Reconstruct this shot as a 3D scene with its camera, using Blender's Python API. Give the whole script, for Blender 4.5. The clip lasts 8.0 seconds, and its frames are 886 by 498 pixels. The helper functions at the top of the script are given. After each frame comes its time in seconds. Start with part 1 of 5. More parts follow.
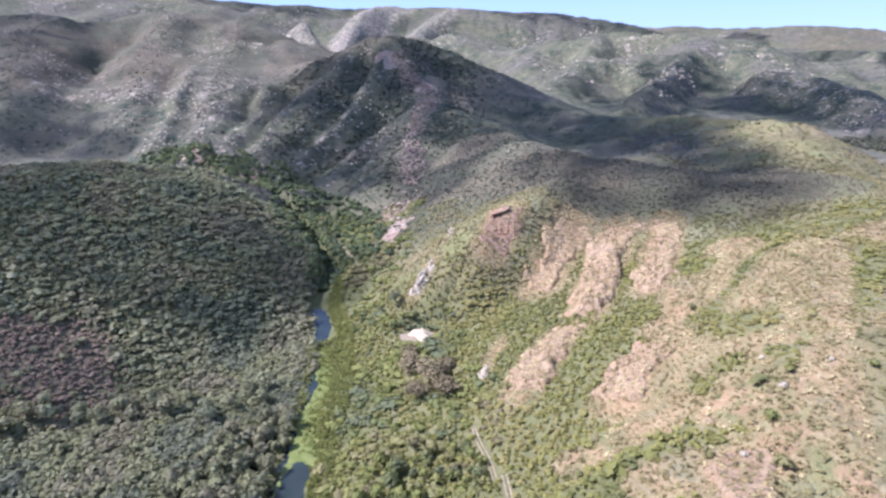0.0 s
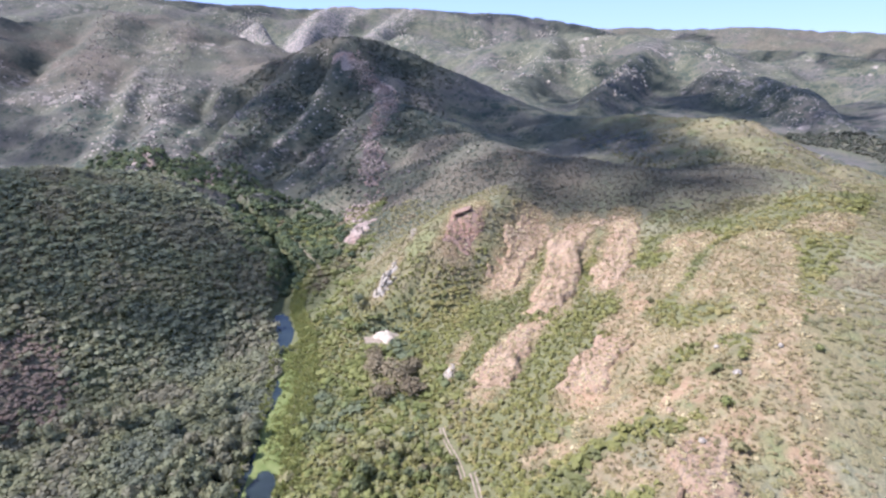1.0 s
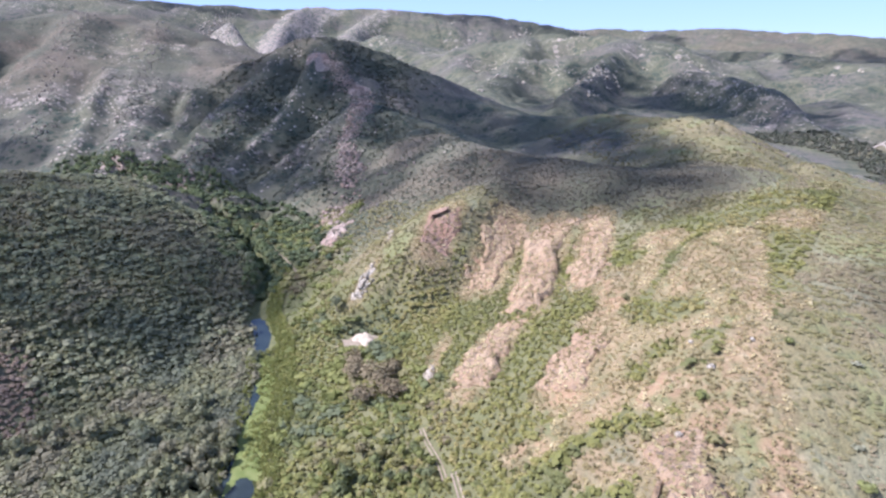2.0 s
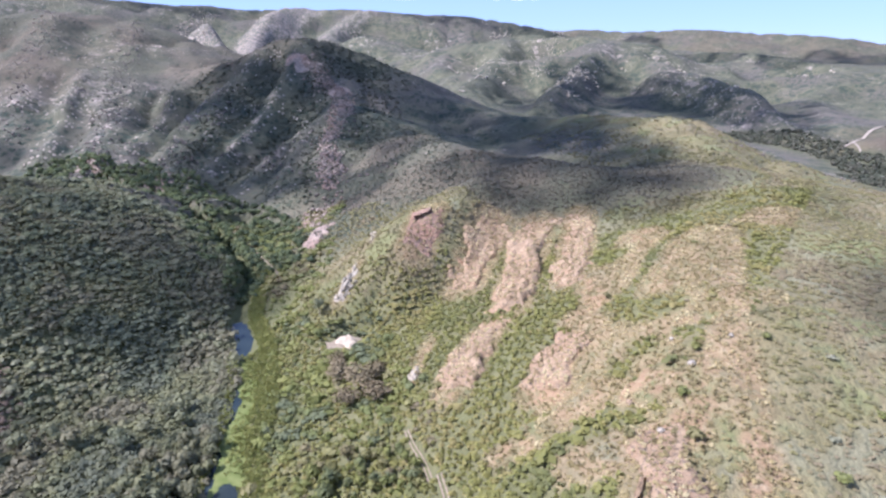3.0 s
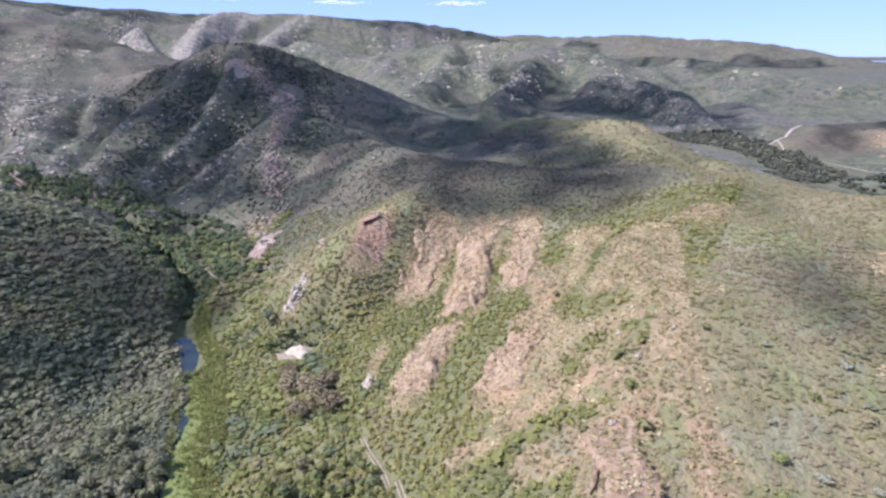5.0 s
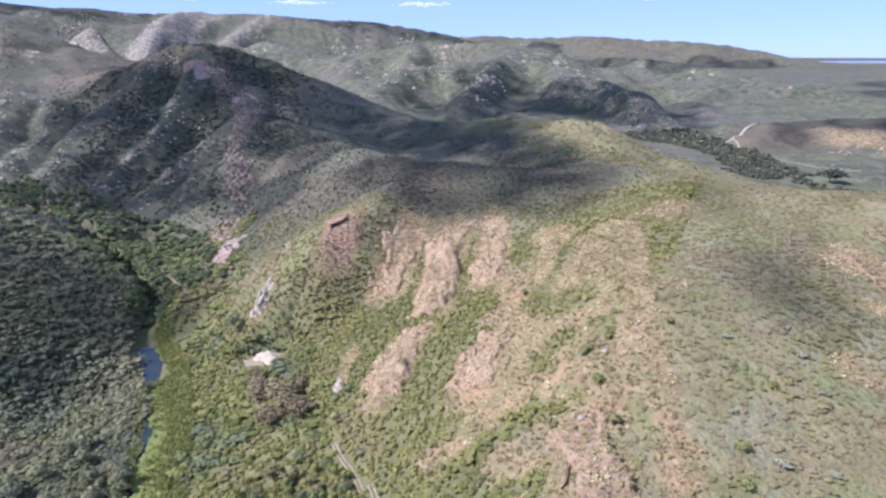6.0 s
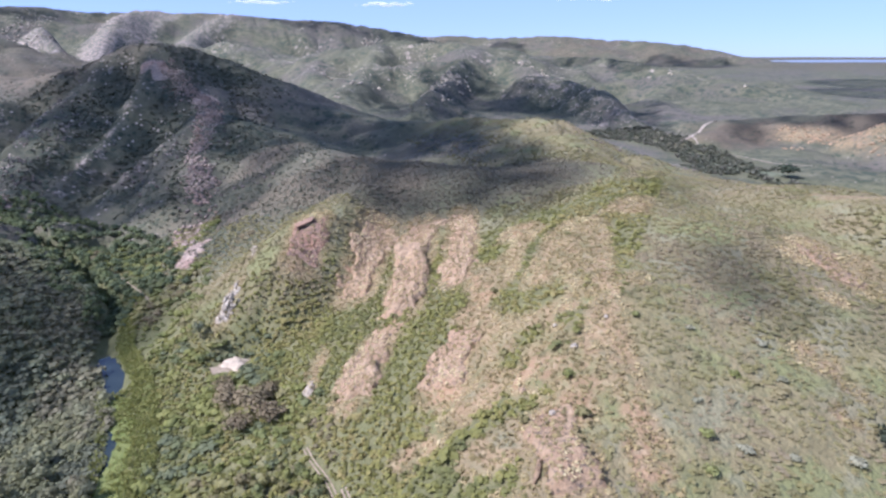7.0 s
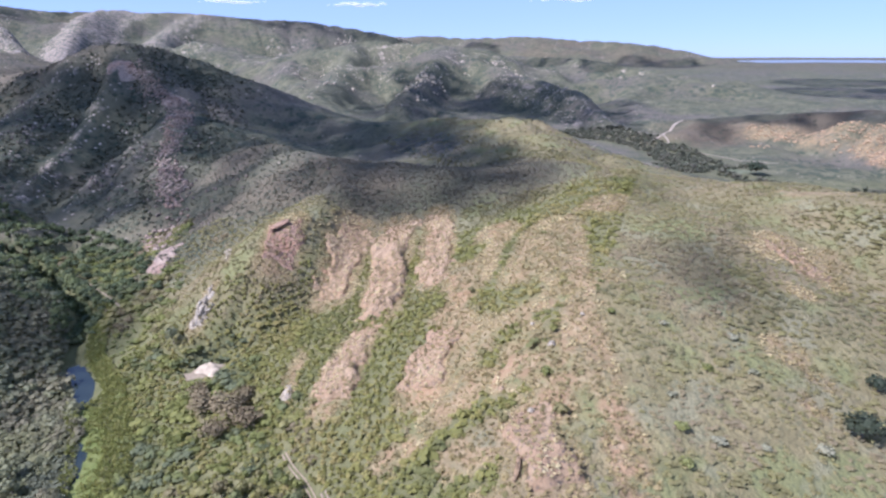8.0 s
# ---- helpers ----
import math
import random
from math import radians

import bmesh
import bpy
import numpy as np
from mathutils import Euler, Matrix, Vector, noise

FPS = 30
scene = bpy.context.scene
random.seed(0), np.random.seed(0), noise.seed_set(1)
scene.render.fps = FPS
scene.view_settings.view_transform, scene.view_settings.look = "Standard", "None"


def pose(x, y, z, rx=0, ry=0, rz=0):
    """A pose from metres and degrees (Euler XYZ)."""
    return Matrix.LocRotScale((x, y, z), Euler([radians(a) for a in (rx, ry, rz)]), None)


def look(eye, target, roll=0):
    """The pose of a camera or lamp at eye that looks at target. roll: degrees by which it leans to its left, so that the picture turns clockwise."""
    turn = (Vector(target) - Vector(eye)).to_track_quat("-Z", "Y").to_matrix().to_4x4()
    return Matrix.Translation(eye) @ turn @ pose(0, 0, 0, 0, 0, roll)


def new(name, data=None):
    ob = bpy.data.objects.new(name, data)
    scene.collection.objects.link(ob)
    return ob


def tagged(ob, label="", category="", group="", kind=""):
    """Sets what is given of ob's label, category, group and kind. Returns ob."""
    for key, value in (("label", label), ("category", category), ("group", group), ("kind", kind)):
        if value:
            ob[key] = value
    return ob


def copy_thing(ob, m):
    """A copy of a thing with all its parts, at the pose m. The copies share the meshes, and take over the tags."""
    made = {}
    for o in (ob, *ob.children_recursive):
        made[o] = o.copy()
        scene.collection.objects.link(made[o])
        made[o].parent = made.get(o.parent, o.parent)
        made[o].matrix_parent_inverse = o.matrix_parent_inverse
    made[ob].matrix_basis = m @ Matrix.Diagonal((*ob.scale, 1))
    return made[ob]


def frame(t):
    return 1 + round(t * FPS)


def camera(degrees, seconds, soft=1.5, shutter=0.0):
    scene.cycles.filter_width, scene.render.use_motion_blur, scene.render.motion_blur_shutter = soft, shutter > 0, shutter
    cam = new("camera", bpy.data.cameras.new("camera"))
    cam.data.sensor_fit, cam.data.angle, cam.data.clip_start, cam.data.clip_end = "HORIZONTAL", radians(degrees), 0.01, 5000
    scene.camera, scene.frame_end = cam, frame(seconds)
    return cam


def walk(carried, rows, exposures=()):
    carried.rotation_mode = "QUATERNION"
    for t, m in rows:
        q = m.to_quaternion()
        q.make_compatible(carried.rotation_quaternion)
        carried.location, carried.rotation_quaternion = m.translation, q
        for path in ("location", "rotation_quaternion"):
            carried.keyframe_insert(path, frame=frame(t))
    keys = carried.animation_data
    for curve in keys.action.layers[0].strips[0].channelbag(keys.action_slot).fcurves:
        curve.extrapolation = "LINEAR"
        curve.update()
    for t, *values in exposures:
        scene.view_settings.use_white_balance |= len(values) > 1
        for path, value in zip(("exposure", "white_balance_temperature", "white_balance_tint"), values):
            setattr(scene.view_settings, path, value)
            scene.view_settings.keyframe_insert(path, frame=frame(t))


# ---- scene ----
cam = camera(78.15, 8.0, soft=2.5, shutter=0.5)
PATH = [
    (0.0, pose(0, 0, 110, 69.70, 0.00, 0.00)),
    (0.5, pose(0, 0, 110, 69.74, 0.01, -2.38)),
    (1.0, pose(0, 0, 110, 69.76, 0.01, -4.16)),
    (1.5, pose(0, 0, 110, 69.80, 0.01, -5.47)),
    (3.0, pose(0, 0, 110, 69.93, 0.02, -8.56)),
    (3.5, pose(0, 0, 110, 69.95, 0.03, -9.32)),
    (4.0, pose(0, 0, 110, 70.03, 0.04, -10.53)),
    (4.5, pose(0, 0, 110, 70.10, 0.06, -12.21)),
    (5.0, pose(0, 0, 110, 70.37, 0.07, -14.10)),
    (6.5, pose(0, 0, 110, 70.41, 0.10, -19.34)),
    (7.0, pose(0, 0, 110, 70.43, 0.16, -21.10)),
    (7.5, pose(0, 0, 110, 70.44, 0.18, -22.56)),
    (8.0, pose(0, 0, 110, 70.46, 0.16, -23.66)),
]
walk(cam, PATH, exposures=[(0.0, 1.85, 5130, 31), (8.0, 1.55, 5090, 31)])

# ---- daylight: sky and one sun, high on the left and a little ahead ----
TO_SUN = Vector((-0.66, 0.02, 0.75)).normalized()
SUN_ELEVATION = math.asin(TO_SUN.z)
world = bpy.data.worlds.new("sky")
scene.world = world
world.use_nodes = True
wn = world.node_tree
sky = wn.nodes.new("ShaderNodeTexSky")
sky.sky_type = "NISHITA"
sky.sun_disc = False
sky.sun_elevation = SUN_ELEVATION
sky.sun_rotation = math.atan2(TO_SUN.x, TO_SUN.y)
sky.air_density, sky.dust_density, sky.ozone_density = 0.65, 0.1, 3.0
haze = wn.nodes.new("ShaderNodeMix")
haze.data_type = "RGBA"
haze.inputs[0].default_value = 0.85
haze.inputs[7].default_value = (1.5, 2.0, 2.95, 1)
wn.links.new(sky.outputs["Color"], haze.inputs[6])
wn.links.new(haze.outputs[2], wn.nodes["Background"].inputs["Color"])
wn.nodes["Background"].inputs["Strength"].default_value = 0.1
sun_data = bpy.data.lights.new("sun", "SUN")
sun_data.energy, sun_data.angle, sun_data.color = 3.4, radians(0.8), (1.0, 0.95, 0.87)
sun = new("sun", sun_data)
sun.matrix_world = look(TO_SUN * 1000, (0, 0, 0))

# ---- the lie of the land ----
def value_noise(x, y, seed=0):
    """Smooth lattice noise in -1..1 on arrays."""
    xi, yi = np.floor(x).astype(np.int64), np.floor(y).astype(np.int64)
    xf, yf = x - xi, y - yi
    u, v = xf * xf * xf * (xf * (xf * 6 - 15) + 10), yf * yf * yf * (yf * (yf * 6 - 15) + 10)

    def corner(a, b):
        n = (a * 374761393 + b * 668265263 + seed * 974634777) & 0xFFFFFFFF
        n = ((n ^ (n >> 13)) * 1274126177) & 0xFFFFFFFF
        return ((n ^ (n >> 16)) & 0xFFFF) / 32767.5 - 1

    top = corner(xi, yi) * (1 - u) + corner(xi + 1, yi) * u
    low = corner(xi, yi + 1) * (1 - u) + corner(xi + 1, yi + 1) * u
    return top * (1 - v) + low * v


def fbm(x, y, size, octaves=4, seed=0):
    total, amp, norm = 0.0, 1.0, 0.0
    for k in range(octaves):
        c, s = math.cos(k * 1.3), math.sin(k * 1.3)
        total = total + amp * value_noise((x * c - y * s) / size, (x * s + y * c) / size, seed + k)
        norm, amp, size = norm + amp, amp * 0.5, size * 0.5
    return total / norm


def along(line, x, y):
    """Distance to a line of crest or bed points, the height there, and the side (positive: on its right)."""
    best = np.full(x.shape, 1e12)
    height, side = np.zeros(x.shape), np.zeros(x.shape)
    for (ax, ay, az), (bx, by, bz) in zip(line, line[1:]):
        dx, dy = bx - ax, by - ay
        t = np.clip(((x - ax) * dx + (y - ay) * dy) / (dx * dx + dy * dy), 0, 1)
        d = (x - ax - t * dx) ** 2 + (y - ay - t * dy) ** 2
        near = d < best
        best = np.where(near, d, best)
        height = np.where(near, az + t * (bz - az), height)
        side = np.where(near, (x - ax) * dy - (y - ay) * dx, side)
    return np.sqrt(best), height, side


RIVER = [(-37, 91.1, 0), (-40.6, 110.6, 0), (-42.5, 132.8, 0), (-42.1, 155.3, 0), (-44.2, 176.3, 0.1), (-49, 197.5, 0.2), (-57.3, 220.3, 0.4), (-57.8, 259.3, 2), (-83.7, 314.5, 5), (-136.5, 382.9, 8), (-176.4, 423.9, 10), (-219.4, 461.3, 12)]
RIGHT_RIVER = [(494.3, 626.3, 8), (499, 552.4, 6), (490.7, 477.3, 5), (438.7, 355.8, 4), (438, 299.7, 4), (493.3, 259, 3), (577.1, 212.9, 3)]
# name, crest line, fall on its left, fall on its right, width of the rounded crest
RIDGES = [
    ("left_hill", [(-258.6, 205, 66.4), (-222.3, 216.1, 65.2), (-190.1, 232.1, 62.7), (-168.1, 254.5, 60), (-151.3, 276.3, 53.4), (-138.8, 288.4, 38.9), (-110, 279.1, 23.8), (-85, 261.5, 12), (-67, 236.7, 1.2)],
     0.42, 0.62, 24),
    ("peak", [(-251.5, 822.4, 103.8), (-171.4, 781.4, 92.6), (-116.3, 730.8, 113), (-63.2, 697.1, 130), (-2.7, 690, 112), (50.1, 668.1, 80.8), (92.3, 633.3, 61.8), (121.7, 587.5, 54.5), (164.3, 514.4, 53.3)],
     0.42, 0.56, 14),
    ("spur_rock", [(-62.4, 687.2, 121.1), (-16.2, 559.8, 67.4), (-21.4, 479.5, 50), (-25.4, 379.1, 29.5), (-27.7, 303.7, 12.1), (-16.9, 258.7, 10)],
     0.44, 0.42, 7),
    ("spur_left", [(-130.4, 728.4, 105.9), (-138.4, 563.2, 53.5), (-143.8, 458, 31.9), (-139.7, 385.5, 22)],
     0.44, 0.44, 7),
    ("left_mount", [(-681.7, 587.6, 122.6), (-631.4, 709.8, 147.3), (-544.6, 790.6, 153.6), (-474.9, 822.8, 146), (-423.3, 883.9, 161.8), (-384.2, 923.2, 169.8), (-328.8, 944.4, 148.8), (-261.4, 913.3, 104.8), (-188.8, 859.5, 87.7)],
     0.42, 0.36, 30),
    ("lm_spurA", [(-409.9, 890.2, 159.1), (-351.6, 673.8, 81.2), (-301.5, 518.7, 37.3)],
     0.5, 0.5, 12),
    ("lm_spurB", [(-315.4, 927.9, 138.2), (-269.3, 710.7, 79.6), (-227.2, 533.6, 43.3), (-201.3, 430.2, 25.4)],
     0.5, 0.5, 12),
    ("lm_spurC", [(-539.9, 781.7, 147.6), (-451.4, 598.9, 84.4), (-391.8, 454.4, 46.3)],
     0.5, 0.5, 12),
    ("far_ridge", [(-1633.7, 1619, 292.1), (-1268, 1978.6, 299.2), (-891.3, 2228.4, 283.1), (-623.6, 2317.6, 264), (-324.7, 2377.9, 261.9), (-213, 2390.5, 266.8), (36.4, 2399.7, 257), (366.4, 2321.3, 242.1), (625.4, 2213.3, 212.6), (729.5, 2075.5, 173.2), (832.7, 1927.9, 125.4)],
     0.4, 0.42, 50),
    ("dome", [(-388, 1603, 180), (-350, 1520, 146), (-309, 1417, 100)],
     1.6, 1.7, 36),
    ("white_cliff", [(-190, 2330, 264), (-246, 2237, 260), (-276, 2061, 226), (-298, 1875, 160), (-300, 1673, 100)],
     1.5, 0.9, 36),
    ("white_spur", [(60, 2330, 246), (13, 2250, 230), (-70, 2079, 184), (-95, 1897, 150)],
     0.9, 0.7, 30),
    ("mid_ridge", [(29.3, 1899.8, 150.9), (190.4, 1689.3, 108.2), (386.2, 1449.4, 133.4), (538.9, 1346.2, 143.8), (584, 1272.4, 135.1), (592.4, 1157.2, 103.4), (596.5, 983.2, 72.6)],
     0.36, 0.36, 45),
    ("mid_spurA", [(381.6, 1430, 127.9), (239.4, 1073.6, 64.1), (152.6, 866.7, 39.9)],
     0.36, 0.36, 20),
    ("mid_spurB", [(564.1, 1281.3, 130.7), (382.1, 978, 68.2), (255.4, 779.2, 35.6)],
     0.36, 0.36, 20),
    ("cliff_spur", [(546, 978, 74), (572, 880, 72), (568, 774, 59), (554, 696, 39), (539, 631, 18), (521, 580, 5)],
     0.75, 1.0, 18),
    ("far_right", [(954.2, 2949.5, 200.6), (1178.6, 2867.2, 208.5), (1347.2, 2736.3, 195.1), (1586.7, 2546, 205.2), (1753.6, 2372.2, 178.1), (1886.5, 2202.5, 169.9), (1982, 2048, 150.2), (2011.4, 1875.3, 108.6), (2012.7, 1645.9, 74.3)],
     0.32, 0.32, 60),
    ("mid_right", [(873, 1574.1, 114.2), (953.8, 1284.6, 105.8), (1004.1, 1046.1, 80.7), (991.1, 841.2, 51.8), (983.4, 687.7, 34.4), (943.7, 565.1, 29.1)],
     0.28, 0.3, 50),
    ("mr_spur", [(997.4, 1038.7, 78.4), (730.7, 822.3, 38.3), (613, 603.2, 16.3)],
     0.25, 0.25, 25),
    ("mound", [(554, 520.3, 16.9), (652.3, 545, 29.7), (691.2, 494.7, 39.9), (716, 399.6, 51), (724.6, 288.7, 55.4)],
     0.3, 0.3, 40),
    ("nose", [(34.1, 46.9, 43.6), (47.8, 61.6, 44.6), (69.4, 82.8, 47.5), (97.7, 111.1, 53.6), (128, 140.4, 58.7)],
     0.86, 0.34, 15),
    ("nose_back", [(128, 140.4, 58.7), (153.7, 184.3, 59.3), (133.6, 236.9, 57), (88.9, 281.3, 55.6), (75, 300.8, 52.7), (59.4, 355.1, 51.5)],
     0.46, 0.36, 24),
    ("nose_right", [(97.7, 111.1, 53.6), (134.8, 126.7, 57.8), (193.3, 142.2, 55.5), (214.7, 128.1, 55.5), (207.1, 100.1, 52.6)],
     0.85, 0.34, 30),
    ("col", [(67.9, 302.5, 53.4), (57.2, 380.7, 48.2), (31.1, 464, 51.5), (-2.2, 545, 59.6)],
     0.42, 0.36, 12),
    ("bench", [(153.7, 184.3, 59.3), (187, 262, 58), (221, 350, 62.5), (225, 384, 64.5), (219, 427, 59.5), (209, 476, 55)],
     0.34, 0.6, 20),
    ("shelf", [(187, 262, 57), (198, 226, 54), (202.2, 190.8, 53.5), (206, 165, 55.5), (210, 145, 58.5), (208.4, 119.1, 63.5)],
     0.22, 0.5, 24),
    ("bench_right", [(225, 378, 63), (231, 346, 54.5), (239, 316, 45), (246, 283, 40)],
     0.3, 0.5, 16),
    ("red_spur", [(58, 255.5, 53), (27.9, 224.3, 47.3), (18.8, 213.2, 41.3), (12.8, 207.6, 33.4)],
     0.95, 0.8, 8),
]


def rounded(line):
    """The same line of points with its corners cut twice."""
    for _ in range(2):
        p = np.array(line, float)
        cut = np.empty((2 * len(p) - 2, 3))
        cut[0::2], cut[1::2] = p[:-1] * 0.75 + p[1:] * 0.25, p[:-1] * 0.25 + p[1:] * 0.75
        line = [tuple(p[0])] + [tuple(c) for c in cut[1:-1]] + [tuple(p[-1])]
    return line


ROUND_CRESTS = ("peak", "left_mount", "bench", "far_ridge", "nose", "mound", "far_right")
RIDGES = [(name, rounded(line) if name in ROUND_CRESTS else line, a, b, w) for name, line, a, b, w in RIDGES]


def smooth(a, b, x):
    t = np.clip((x - a) / (b - a), 0, 1)
    return t * t * (3 - 2 * t)


def valley_floor(x, y):
    d1, z1, _ = along(RIVER, x, y)
    d2, z2, _ = along(RIGHT_RIVER, x, y)
    rise = lambda d, z: z + 84 * (1 - np.exp(-np.maximum(0, d - 18) / 1500))
    a, b = rise(d1, z1), rise(d2, z2)
    return np.minimum(a, b), d1


# rocky ribs that run slantwise down the front of the peak and of the hill west of it
RIBS = [
    [(-8, 600, 0), (-12, 560, 0), (-22, 491, 0), (-17, 408, 0), (-19, 340, 0), (-26, 284, 0)],
    [(-14, 545, 0), (-34, 514, 0), (-66, 474, 0), (-84, 430, 0), (-93, 355, 0)],
    [(-62, 660, 0), (-72, 600, 0), (-100, 530, 0), (-118, 450, 0), (-122, 385, 0)],
    [(-107, 668, 0), (-139, 625, 0), (-165, 573, 0), (-156, 470, 0), (-153, 412, 0)],
    [(-256, 740, 0), (-233, 604, 0), (-224, 514, 0), (-198, 417, 0)],
    [(-44, 470, 0), (-58, 420, 0), (-62, 370, 0), (-60, 322, 0)],
    [(-196, 640, 0), (-194, 560, 0), (-186, 480, 0), (-176, 430, 0)],
    [(-300, 700, 0), (-284, 600, 0), (-268, 520, 0), (-250, 460, 0)],
]


def rib_shape(x, y):
    """Those ribs, 1 on their backs and 0 in the gullies between."""
    bx, by = x + 7 * fbm(x, y, 38, 3, 152), y + 7 * fbm(x, y, 38, 3, 153)
    d = np.min([along(line, bx, by)[0] for line in RIBS], axis=0)
    return np.clip(1 - d / 21 + 0.22 * fbm(x, y, 17, 2, 154), 0, 1)


def rib_mask(x, y):
    """Where the ribs stand."""
    return smooth(300, 370, y) * smooth(740, 640, y) * smooth(40, -20, x - (y - 500) * 0.25) * smooth(-360, -290, x)


def land(x, y):
    """Height of the ground, on arrays."""
    x, y = np.asarray(x, float), np.asarray(y, float)
    base, d_river = valley_floor(x, y)
    far = np.hypot(x, y)
    wx = x + fbm(x, y, 90, 3, 31) * np.clip(far / 45, 2, 9)
    wy = y + fbm(x, y, 90, 3, 57) * np.clip(far / 45, 2, 9)
    layers, crest = [base], np.full(x.shape, 1e9)
    for name, line, fall_left, fall_right, width in RIDGES:
        best = np.full(x.shape, -1e9)
        for pair in zip(line, line[1:]):
            d, z, side = along(pair, wx, wy)
            crest = np.minimum(crest, d)
            fall = np.where(side > 0, fall_right, fall_left)
            best = np.maximum(best, z - fall * (np.sqrt(d * d + width * width) - width))
        layers.append(best)
    k = np.clip(far / 120, 2.0, 12)
    top = np.max(layers, axis=0)
    h = top + k * np.log(sum(np.exp((l - top) / k) for l in layers)) - k * 0.35
    up = np.clip((h - base) / 14, 0, 1)
    gully = np.clip(1 - np.abs(fbm(x, y, np.float64(95), 2, 11)) * 2.4, 0, 1) ** 2
    h = h - up * gully * np.clip(far / 110, 1.0, 7)
    # steep ravines between the ribs of the farther hills
    below = smooth(0, 1, (crest - 4) / (14 + far * 0.035))
    calm = 1 - 0.85 * smooth(300, 350, y) * smooth(790, 720, y) * smooth(-330, -270, x) * smooth(260, 200, x)
    ravine = np.abs(fbm(x, y, 170, 3, 111)) * 2.0
    h = h - up * below * calm * np.clip(1 - ravine, 0, 1) * np.clip((far - 330) / 28, 0, 20) * (1 - 0.5 * smooth(700, 1000, far))
    ravine = np.abs(fbm(x, y, 64, 2, 121)) * 2.0
    h = h - up * below * calm * np.clip(1 - ravine, 0, 1) * np.clip((far - 300) / 60, 0, 6) * smooth(1700, 1000, far)
    h = h + up * below * rib_mask(x, y) * (rib_shape(x, y) - 0.45) * np.clip((far - 270) / 14, 0, 15)
    h = h + up * fbm(x, y, 40, 3, 5) * np.clip(far / 110, 1.0, 4.5) * smooth(1500, 600, far)
    h = h + up * below * (0.5 - np.abs(fbm(x, y, 330, 3, 118)) * 2.2) * 34 * smooth(750, 1200, far)
    h = h + up * fbm(x, y, 260, 2, 8) * np.clip(far / 150 - 2, 0, 10)
    h = h + (0.15 + 0.5 * up) * fbm(x, y, 9, 3, 21) * smooth(500, 250, far)
    pad = smooth(1.5, 0.8, np.hypot((x + 10) / 8, (y - 180) / 6.5))
    h = h * (1 - pad) + 8.4 * pad
    bed = 1 - smooth(2.2, 5.4, d_river + fbm(x, y, 16, 2, 3) * 3.5)
    return h * (1 - bed) + (base - 1.6) * bed

# ---- materials ----
def material(name, roughness=0.85, metallic=0.0, specular=0.25):
    m = bpy.data.materials.new(name)
    m.use_nodes = True
    b = m.node_tree.nodes["Principled BSDF"]
    b.inputs["Roughness"].default_value = roughness
    b.inputs["Metallic"].default_value = metallic
    b.inputs["Specular IOR Level"].default_value = specular
    return m, m.node_tree.nodes, m.node_tree.links, b


def mixed(nodes, links, a, b, fac, blend="MIX"):
    """A colour mix; each of a and b is a socket or an (r, g, b)."""
    n = nodes.new("ShaderNodeMix")
    n.data_type, n.blend_type = "RGBA", blend
    for key, value in ((6, a), (7, b)):
        if isinstance(value, tuple):
            n.inputs[key].default_value = (*value, 1)
        else:
            links.new(value, n.inputs[key])
    if isinstance(fac, (int, float)):
        n.inputs[0].default_value = fac
    else:
        links.new(fac, n.inputs[0])
    return n.outputs[2]


def grain(nodes, links, scale, detail=4.0, lo=0.35, hi=0.65, kind="noise", rough=0.55):
    """A noise in metres, stretched between lo and hi."""
    co = nodes.new("ShaderNodeNewGeometry").outputs["Position"]
    if kind == "noise":
        n = nodes.new("ShaderNodeTexNoise")
        n.inputs["Detail"].default_value, n.inputs["Roughness"].default_value = detail, rough
        out = n.outputs[0]
    else:
        n = nodes.new("ShaderNodeTexVoronoi")
        out = n.outputs["Distance"]
    n.inputs["Scale"].default_value = scale
    links.new(co, n.inputs["Vector"])
    r = nodes.new("ShaderNodeMapRange")
    r.inputs["From Min"].default_value, r.inputs["From Max"].default_value = lo, hi
    links.new(out, r.inputs["Value"])
    return r.outputs[0]


def math_node(nodes, links, op, a, b=0.0):
    n = nodes.new("ShaderNodeMath")
    n.operation = op
    n.use_clamp = True
    for key, value in ((0, a), (1, b)):
        if isinstance(value, (int, float)):
            n.inputs[key].default_value = value
        else:
            links.new(value, n.inputs[key])
    return n.outputs[0]


def bump(nodes, links, b, height, strength=0.5, distance=0.3):
    n = nodes.new("ShaderNodeBump")
    n.inputs["Strength"].default_value, n.inputs["Distance"].default_value = strength, distance
    links.new(height, n.inputs["Height"])
    links.new(n.outputs[0], b.inputs["Normal"])


def specks(nodes, links, scale, share, size, soft=9.0):
    """Single bushes or stones too far off to be built: 1 inside the cells that hold one."""
    v = nodes.new("ShaderNodeTexVoronoi")
    v.inputs["Scale"].default_value = scale
    links.new(nodes.new("ShaderNodeNewGeometry").outputs["Position"], v.inputs["Vector"])
    own = nodes.new("ShaderNodeSeparateColor")
    links.new(v.outputs["Color"], own.inputs[0])
    chosen = math_node(nodes, links, "MULTIPLY", math_node(nodes, links, "SUBTRACT", share, own.outputs[0]), 12.0)
    inside = math_node(nodes, links, "MULTIPLY", math_node(nodes, links, "SUBTRACT", size, v.outputs["Distance"]), soft)
    return math_node(nodes, links, "MULTIPLY", chosen, inside)


